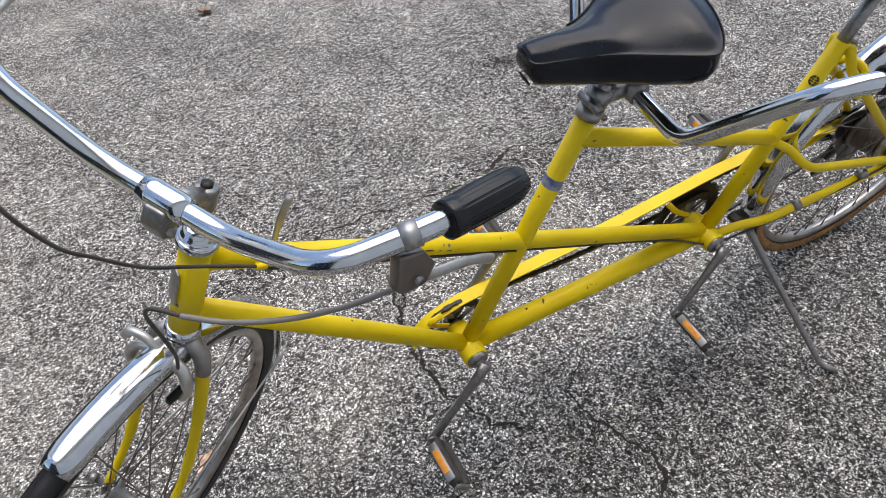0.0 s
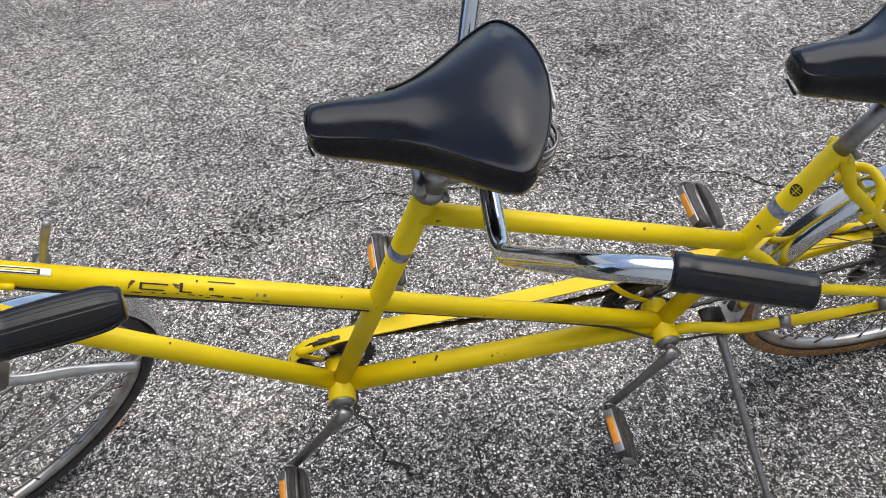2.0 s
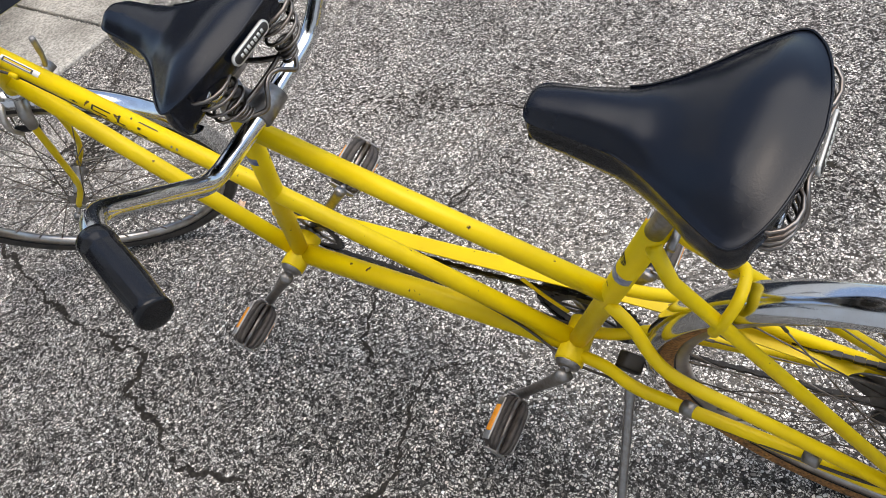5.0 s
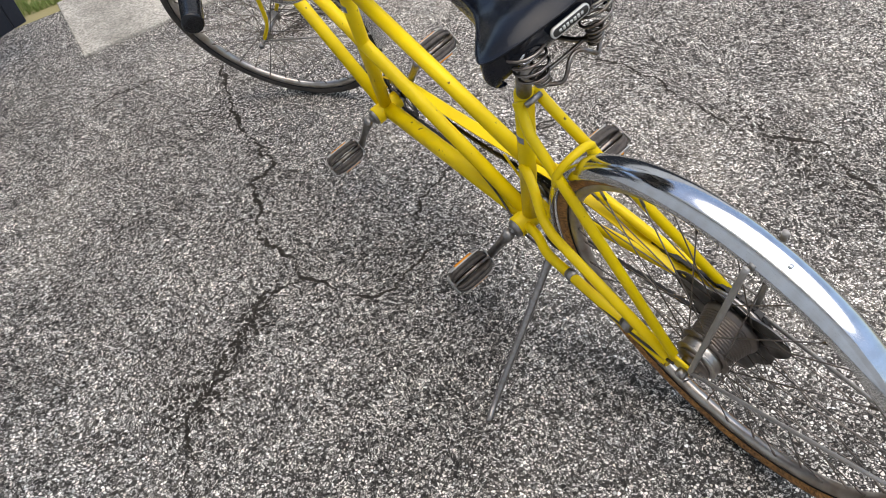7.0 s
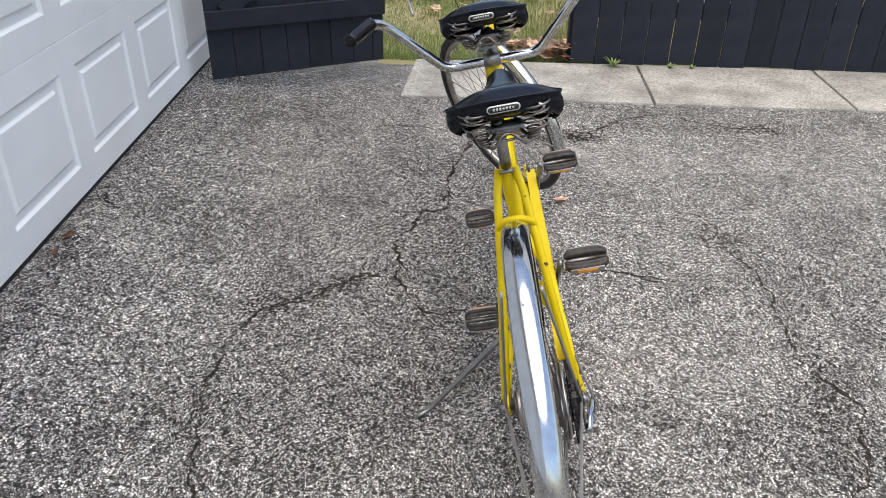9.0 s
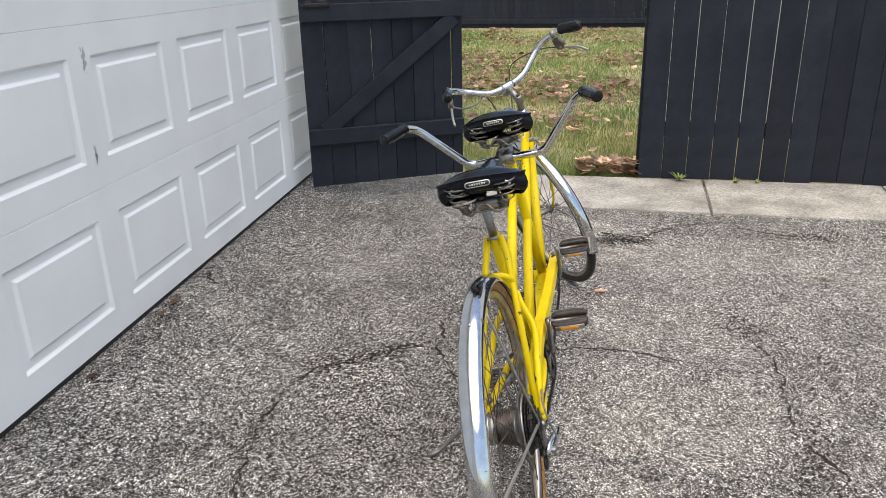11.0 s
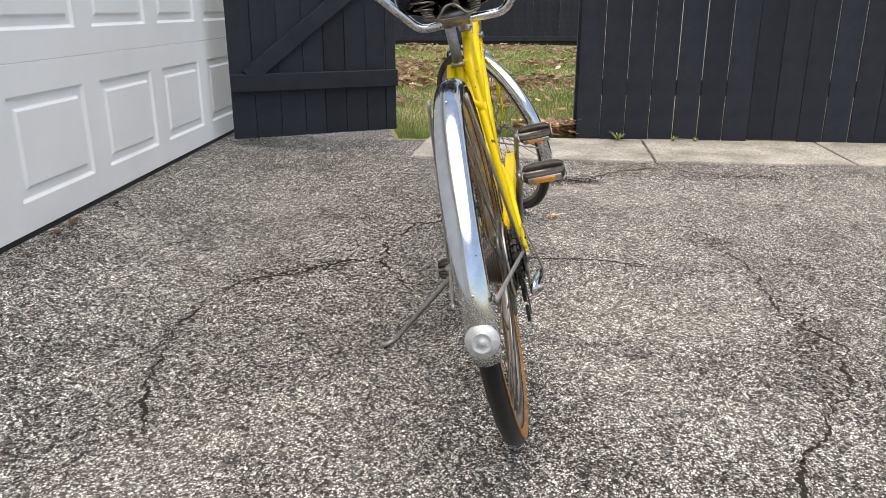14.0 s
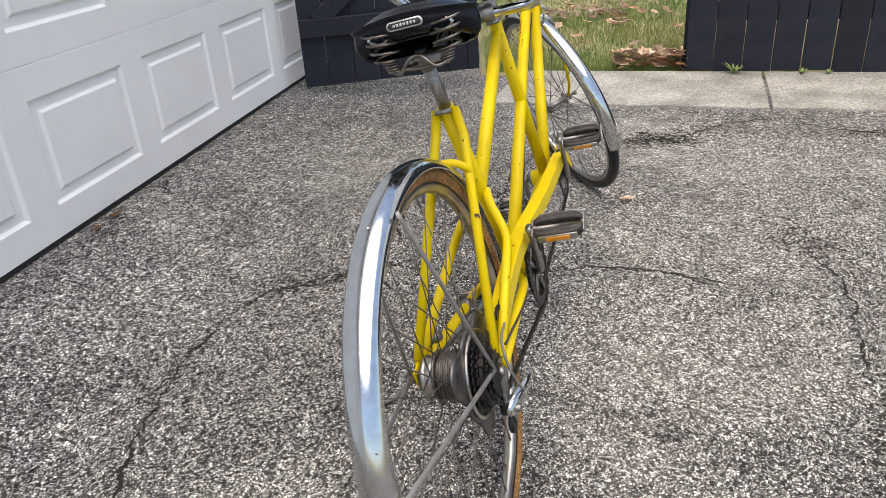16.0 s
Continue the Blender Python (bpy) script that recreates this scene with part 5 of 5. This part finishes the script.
for _bb in (BB_F, BB_R):
    part("guard_bracket", tube(smooth_line([_bb + Vector((0.02, -0.03, 0.03)), _bb + Vector((0.055, -0.034, 0.055)), _bb + Vector((0.085 if _bb is BB_R else 0.03, -0.036, 0.09 if _bb is BB_R else 0.062))], 5), 0.006, 8, flat=0.35), YELLOW, cguard)

# derailleur
_dc = AXLE_R + Vector((0.01, -0.075, -0.045))
_d0, _d1 = Vector((0.002, -0.075, 0.269)), Vector((0.079, -0.095, 0.274))
der = part("derailleur", tube([_d0.lerp(_d1, f) for f in (-0.13, -0.08, 0.06, 0.25, 0.5, 0.75, 0.95, 1.03)], [0.005, 0.011, 0.0145, 0.0155, 0.015, 0.0125, 0.008, 0.003], 16, flat=0.62), CHROME, bike, "chromed rear derailleur with a rounded body")
part("pivot_bolt", lathe([(0.0, 0.006), (0.0045, 0.0055), (0.0065, 0.004), (0.0065, -0.004)], 14, m=Matrix.Translation(_d0 + Vector((0.002, -0.011, 0))) @ pose(0, 0, 0, 180, 0, 0)), STEEL, der)
part("hanger_plate", prism([(-0.004, 0, 0.015), (0.018, 0, 0.015), (0.022, 0, -0.03), (0.01, 0, -0.072), (-0.01, 0, -0.066), (-0.008, 0, -0.02)], (0, 0.0025, 0), Matrix.Translation(AXLE_R + Vector((0, -0.069, 0))), 0.0012), STEEL, der)
part("derailleur_cage", box((0.016, 0.003, 0.08), bevel=0.0014, m=Matrix.Translation(_dc + Vector((0.03, 0.016, -0.05))) @ pose(0, 0, 0, 0, -20, 0)), STEEL, der)
for _k in (0.012, -0.035):
    part("jockey_wheel", lathe([(0.0, -0.004), (0.017, -0.003), (0.017, 0.003), (0.0, 0.004)], 20, m=Matrix.Translation(_dc + Vector((0.022 - _k * 0.3, 0.022, -0.05 + _k)))), GREASE, der)
part("derailleur_cable", tube(smooth_line([AXLE_R + Vector(p) for p in ((0.03, -0.092, -0.056), (0.0, -0.096, -0.03), (-0.005, -0.088, 0.012), (0.025, -0.078, 0.04), (0.08, -0.072, 0.036))], 6), 0.0022, 6), CABLE, der)

# kickstand: its foot rests on the ground
_bend, _tip = (BIKE.inverted() @ Vector(p) for p in ((-0.134, 0.163, 0.012), (-0.153, 0.189, 0.006)))
_knee = Vector((0.372, 0.03, 0.268))
stand = part("kickstand", tube(rounded([_knee, _knee.lerp(_bend, 0.12), _bend, _tip], 0.014), [0.0085] * 2 + [0.0072] * 5 + [0.0062] * 7, 10), STEEL, bike, "dull steel kickstand propping the bicycle")
part("stand_bracket", prism([(0.4, 0, 0.276), (0.385, 0, 0.281), (0.36, 0, 0.276), (0.362, 0, 0.262), (0.378, 0, 0.257), (0.396, 0, 0.263)], (0, 0.013, 0), Matrix.Translation((0, 0.006, 0.008)), 0.003), GREASE, stand)

# caliper brake on the fork crown
cal = part("caliper_brake", tube([steer((-0.01, 0, -0.022)), steer((0.05, 0, -0.022))], 0.005, 8), STEEL, bike, "alloy side-pull front brake")
for _s in (1, -1):
    part("brake_arm", tube(smooth_line([steer(p) for p in ((0.032, -0.014 * _s, -0.006), (0.034, 0.0, -0.02), (0.036, 0.03 * _s, -0.028), (0.036, 0.043 * _s, -0.055), (0.03, 0.036 * _s, -0.085))], 5), [0.006] * 5 + [0.0078] * 10 + [0.0064] * 6, 10, flat=0.7), LEVER, cal)
    part("brake_pad", box((0.045, 0.01, 0.012), bevel=0.003, m=STEER @ Matrix.Translation((0.022, 0.024 * _s, -0.088))), RUBBER, cal)
part("brake_arm", tube(smooth_line([steer(p) for p in ((0.036, 0.0, -0.02), (0.038, -0.02, -0.008), (0.04, -0.042, -0.008), (0.038, -0.052, -0.024))], 5), 0.0056, 10), LEVER, cal)

# cables
for _nm, _pts, _m in (
    ("brake_cable", [steer(p) for p in ((0.056, 0.237, 0.284), (0.078, 0.201, 0.2485), (0.1, 0.16, 0.2195), (0.1228, 0.117, 0.203), (0.141, 0.082, 0.2))], CABLE),
    ("brake_cable", [steer(p) for p in ((0.14, 0.083, 0.2), (0.149, 0.058, 0.198), (0.135, 0.044, 0.165), (0.1, 0.041, 0.1), (0.066, 0.038, 0.035), (0.048, 0.032, -0.01))], DARKCABLE),
    ("brake_cable", [steer(p) for p in ((0.05, -0.238, 0.284), (0.12, -0.19, 0.276), (0.172, -0.1, 0.25), (0.1473, -0.055, 0.199), (0.1124, -0.031, 0.172), (0.0766, -0.0064, 0.151), (0.0358, 0.0217, 0.142), (0.0, 0.044, 0.132))]
     + [Vector((1.313, 0.0165, 0.714)), Vector((1.27, 0.0105, 0.6785)), Vector((1.0, 0.0085, 0.54)), Vector((0.6, 0.0085, 0.3355)), Vector((0.47, 0.03, 0.272)), Vector((0.39, 0.036, 0.27)), Vector((0.3, 0.056, 0.296)), Vector((0.1, 0.072, 0.328)), Vector((0.03, 0.07, 0.335))], DARKCABLE),
    ("shift_cable", [Vector((1.27, -0.012, 0.67)), Vector((0.9, -0.008, 0.488)), Vector((0.5, -0.02, 0.285)), Vector((0.3, -0.06, 0.3)), Vector((0.06, -0.075, 0.35))], DARKCABLE)):
    part(_nm, tube(smooth_line(_pts, 8), 0.0029 if _m is CABLE else 0.0022, 8), _m, bike)
# shift lever on the diagonal tube
shl = part("shift_lever", tube(smooth_line([(1.285, -0.018, 0.696), (1.275, -0.024, 0.715), (1.262, -0.026, 0.74), (1.25, -0.026, 0.76)], 4), [0.004] * 6 + [0.005] * 6 + [0.0045], 8), ALLOY, bike, "small alloy shift lever")
part("lever_boss", tube([(1.287, 0.0, 0.694), (1.287, -0.03, 0.694)], 0.01, 14), STEEL, shl)


# ---- cracks ----
crack([(1.68, 0.14), (1.45, 0.185), (1.33, 0.21), (1.19, 0.22), (1.07, 0.205), (0.94, 0.212), (0.918, 0.3), (0.8, 0.315), (0.68, 0.362), (0.62, 0.348), (0.53, 0.321), (0.465, 0.33), (0.415, 0.294), (0.345, 0.276)], 0.0072, 1)
crack([(0.345, 0.276), (0.294, 0.231), (0.282, 0.165), (0.318, 0.08), (0.338, 0.0), (0.345, -0.045), (0.28, -0.085)], 0.004, 2)
crack([(0.94, 0.212), (0.893, 0.196), (0.837, 0.112)], 0.0035, 3)
crack([(0.457, 0.334), (0.478, 0.417), (0.42, 0.482), (0.364, 0.53), (0.324, 0.56), (0.278, 0.636), (0.256, 0.69), (0.162, 0.71), (0.1, 0.738), (-0.013, 0.722), (-0.105, 0.738), (-0.2, 0.7), (-0.366, 0.666), (-0.474, 0.614), (-0.598, 0.553)], 0.0047, 5)
crack([(-0.105, 0.738), (-0.2, 0.728), (-0.36, 0.743)], 0.003, 4)
crack([(0.663, -0.028), (0.6, -0.055), (0.546, -0.101)], 0.0035, 6)
crack([(0.495, -0.69), (0.515, -0.585), (0.55, -0.48), (0.575, -0.39), (0.577, -0.263), (0.58, -0.21), (0.562, -0.14), (0.538, -0.098), (0.518, -0.042), (0.468, -0.008), (0.44, 0.032)], 0.0058, 7)
crack([(0.571, -0.12), (0.574, -0.32), (0.568, -0.374), (0.518, -0.507), (0.473, -0.605), (0.47, -0.69)], 0.0045, 8)
crack([(0.8, -0.738), (0.66, -0.79), (0.6, -0.808), (0.5, -0.828), (0.43, -0.82), (0.279, -0.801), (0.157, -0.8)], 0.005, 9)
crack([(0.157, -0.8), (0.06, -0.86), (0.01, -0.9), (-0.13, -0.856), (-0.24, -0.832), (-0.31, -0.768), (-0.405, -0.724), (-0.477, -0.665), (-0.585, -0.63), (-0.634, -0.612), (-0.7, -0.639), (-0.9, -0.66)], 0.0068, 10)
crack([(1.84, -0.15), (1.78, -0.25), (1.677, -0.384)], 0.014, 11)
crack([(1.677, -0.384), (1.794, -0.386), (1.955, -0.53), (2.039, -0.648), (2.088, -0.793)], 0.006, 12)
crack([(1.732, 0.642), (1.776, 0.518), (1.766, 0.369), (1.7, 0.15)], 0.0045, 13)
crack([(2.05, -0.8), (1.96, -0.95), (1.92, -1.1), (1.88, -1.285)], 0.009, 14)
crack([(0.81, 1.4), (0.72, 1.37), (0.675, 1.29), (0.65, 1.22), (0.604, 1.17)], 0.006, 15)
crack([(0.25, 0.71), (0.3, 0.82), (0.28, 0.95)], 0.003, 16)

dirt_patch(1.72, -0.27, 0.045, 0.085, 12, 1000, 31)
dirt_patch(1.92, -1.15, 0.045, 0.2, 6, 700, 32)
dirt_patch(-0.24, -1.4, 0.04, 0.025, 0, 160, 39)
dirt_patch(1.95, -0.55, 0.05, 0.12, 40, 260, 40)
dirt_patch(2.12, -0.2, 0.02, 0.3, 2, 260, 33)
dirt_patch(0.29, 0.66, 0.05, 0.05, 0, 260, 34)
dirt_patch(0.4, 0.5, 0.09, 0.02, -50, 240, 35)
dirt_patch(0.86, -0.75, 0.1, 0.05, 20, 200, 36)
dirt_patch(0.05, -0.83, 0.16, 0.03, -10, 240, 37)
dirt_patch(0.5, 1.33, 0.5, 0.02, 5.7, 300, 38)

# ---- lawn ----
def grass():
    rnd = random.Random(5)
    V, F = [], []
    for k in range(42000):
        d = rnd.random() ** 1.7
        x = 2.9 + 11.5 * d
        lo, hi = -0.55 - 0.05 * (x - 2.9), 0.75 + 0.3 * (x - 2.9)
        y = rnd.uniform(lo, hi)
        h = rnd.uniform(0.02, 0.055) * (1.0 + 0.25 * d)
        if noise.noise(Vector((x * 0.8, y * 0.8, 0))) < -0.12:
            h *= 0.5
        w = rnd.uniform(0.0011, 0.0022) * (1 + 4.5 * d)
        a = rnd.uniform(0, math.tau)
        lean_ = rnd.uniform(0.1, 1.0) * h
        c, s = math.cos(a), math.sin(a)
        bx, by = rnd.uniform(-1, 1) * lean_, rnd.uniform(-1, 1) * lean_
        i = len(V)
        V += [(x - c * w, y - s * w, -0.022), (x + c * w, y + s * w, -0.022), (x + bx * 0.5 - c * w * 0.7, y + by * 0.5 - s * w * 0.7, h * 0.65 - 0.02),
              (x + bx * 0.5 + c * w * 0.7, y + by * 0.5 + s * w * 0.7, h * 0.65 - 0.02), (x + bx, y + by, h - 0.02)]
        F += [(i, i + 1, i + 3, i + 2), (i + 2, i + 3, i + 4)]
    me = bpy.data.meshes.new("grass")
    me.from_pydata(V, [], F)
    me.materials.append(GRASS)
    return tagged(new("grass", me), "thin green and straw-coloured autumn grass", "grass", kind="stuff")


grass()


def leaf_mesh(seed):
    """A curled dry leaf with lobes, about 8 cm long."""
    rnd = random.Random(seed)
    bm = bmesh.new()
    n = 14
    curl = rnd.uniform(0.15, 0.5)
    mid = bm.verts.new((0, 0, 0.004))
    rim_ = []
    for k in range(n):
        a = 2 * math.pi * k / n
        r = 0.5 * (0.72 + 0.28 * math.cos(a)) * (1.0 if k % 2 else rnd.uniform(0.6, 0.85))
        x, y = r * math.cos(a), r * math.sin(a) * 0.75
        rim_.append(bm.verts.new((x, y, curl * (x * x + 1.6 * y * y) + rnd.uniform(0, 0.06))))
    for k in range(n):
        bm.faces.new((mid, rim_[k], rim_[(k + 1) % n]))
    tube([(-0.2, 0, 0.02), (-0.45, 0.02, 0.06)], 0.012, 4, bm)
    bmesh.ops.solidify(bm, geom=bm.faces[:], thickness=0.008)
    return finish(bm, "dry_leaf", LEAF, False)


LEAVES = [leaf_mesh(k) for k in range(6)]


def leaf(x, y, z, size, rnd, label="curled brown dry leaf", group="fallen leaves"):
    ob = tagged(new("dry_leaf", rnd.choice(LEAVES)), label, "leaf", group)
    ob.matrix_world = pose(x, y, z, rnd.uniform(-20, 20), rnd.uniform(-20, 20), rnd.uniform(0, 360)) @ Matrix.Scale(size, 4)
    return ob


_rnd = random.Random(11)
for _k in range(90):
    _x = 3.3 + 5.0 * _rnd.random() ** 0.8
    _y = _rnd.uniform(-0.4 - 0.04 * (_x - 3), 0.5 + 0.26 * (_x - 3))
    leaf(_x, _y, 0.035, _rnd.uniform(0.08, 0.16), _rnd, "brown dry leaf lying on the lawn", "leaves on the lawn")
for _k in range(110):
    _s = _rnd.random()
    leaf(2.88 + 0.26 * _s, -0.37 + 0.42 * _rnd.random() ** 1.6, _rnd.uniform(0.0, 0.1) * (1 - 0.5 * _s) + 0.012, _rnd.uniform(0.09, 0.16), _rnd, "brown dry leaf heaped beside the fence", "leaves beside the fence")


def leaf_litter(count):
    """Leaves farther off on the lawn, in drifts."""
    rnd = random.Random(21)
    bm = bmesh.new()
    done = 0
    while done < count:
        x = 4.4 + 10.1 * rnd.random()
        y = rnd.uniform(-0.55 - 0.06 * (x - 3), 0.6 + 0.3 * (x - 3))
        if noise.noise(Vector((x * 0.7, y * 0.9, 4.0))) + rnd.uniform(-0.25, 0.25) < 0.02:
            continue
        i = len(bm.verts)
        bm.from_mesh(rnd.choice(LEAVES))
        bm.verts.ensure_lookup_table()
        bmesh.ops.transform(bm, matrix=pose(x, y, 0.035, rnd.uniform(-25, 25), rnd.uniform(-25, 25), rnd.uniform(0, 360)) @ Matrix.Scale(rnd.uniform(0.07, 0.15), 4), verts=bm.verts[i:])
        done += 1
    return tagged(new("leaf_litter", finish(bm, "leaf_litter", LEAF, False)), "drifts of brown dry leaves on the lawn", "leaves", kind="stuff")


leaf_litter(1500)
for _x, _y, _s in ((1.057, -0.208, 0.085), (0.6, -2.58, 0.12)):
    leaf(_x, _y, rise(_x, _y) + 0.008, _s, _rnd, "brown dry leaf lying on the asphalt", "leaves on the driveway")
for _x, _y, _s in ((0.45, 1.36, 0.06), (0.36, 1.35, 0.05), (-0.1, 1.3, 0.06)):
    _lf = leaf(_x, _y, rise(_x, _y) + 0.008, _s, _rnd, "dark brown leaf lying before the garage door", "leaves on the driveway")
    _lf.data = _lf.data.copy()
    _lf.data.materials[0] = DARKLEAF


def weed(x, y, h, n, seed, z=0.0):
    """A small tuft of narrow leaves."""
    rnd = random.Random(seed)
    bm = bmesh.new()
    for k in range(n):
        a = rnd.uniform(0, math.tau)
        ln = h * rnd.uniform(0.6, 1.1)
        d = Vector((math.cos(a), math.sin(a), 0))
        p = [d * (ln * 0.7 * s) + Vector((0, 0, ln * (s - 0.45 * s * s))) for s in (0, 0.35, 0.7, 1.0)]
        sd = Vector((-d.y, d.x, 0))
        wd = [0.002, 0.006, 0.005, 0.0006]
        L_ = [bm.verts.new(q + sd * w) for q, w in zip(p, wd)]
        R_ = [bm.verts.new(q - sd * w) for q, w in zip(p, wd)]
        for i in range(3):
            bm.faces.new((L_[i], R_[i], R_[i + 1], L_[i + 1]))
    ob = tagged(new("weed", finish(bm, "weed", WEED)), "small green weed growing at the fence's foot", "weed", "weeds")
    ob.location = (x, y, z)
    return ob


weed(2.82, -0.6, 0.09, 16, 1, 0.01)
weed(2.83, -0.92, 0.05, 12, 2, 0.01)
weed(2.84, -1.05, 0.04, 8, 3, 0.01)


def vine(x, y, z0, z1, seed):
    rnd = random.Random(seed)
    stem_pts = [(x + rnd.uniform(-0.005, 0.005), y + rnd.uniform(-0.06, 0.06), z0 + (z1 - z0) * k / 8) for k in range(9)]
    root = new("climbing_vine", finish(tube(smooth_line(stem_pts, 4), 0.008, 6), "climbing_vine", WEED))
    tagged(root, "green climbing vine growing on the far fence", "vine")
    bm = bmesh.new()
    for k in range(38):
        c = Vector(stem_pts[rnd.randrange(9)]) + Vector((rnd.uniform(-0.05, 0.0), rnd.uniform(-0.06, 0.06), rnd.uniform(-0.05, 0.05)))
        a, s = rnd.uniform(0, math.tau), rnd.uniform(0.016, 0.03)
        u, v = Vector((rnd.uniform(-0.4, 0.4), math.cos(a), math.sin(a))) * s, Vector((rnd.uniform(-0.4, 0.4), -math.sin(a), math.cos(a))) * s * 0.6
        vs = [bm.verts.new(c + q) for q in (-u, v * 0.9 - u * 0.2, u, -v * 0.9 - u * 0.2)]
        bm.faces.new(vs)
    part("vine_leaves", bm, WEED, root)
    return root


vine(15.165, 0.88, 0.9, 1.26, 7)
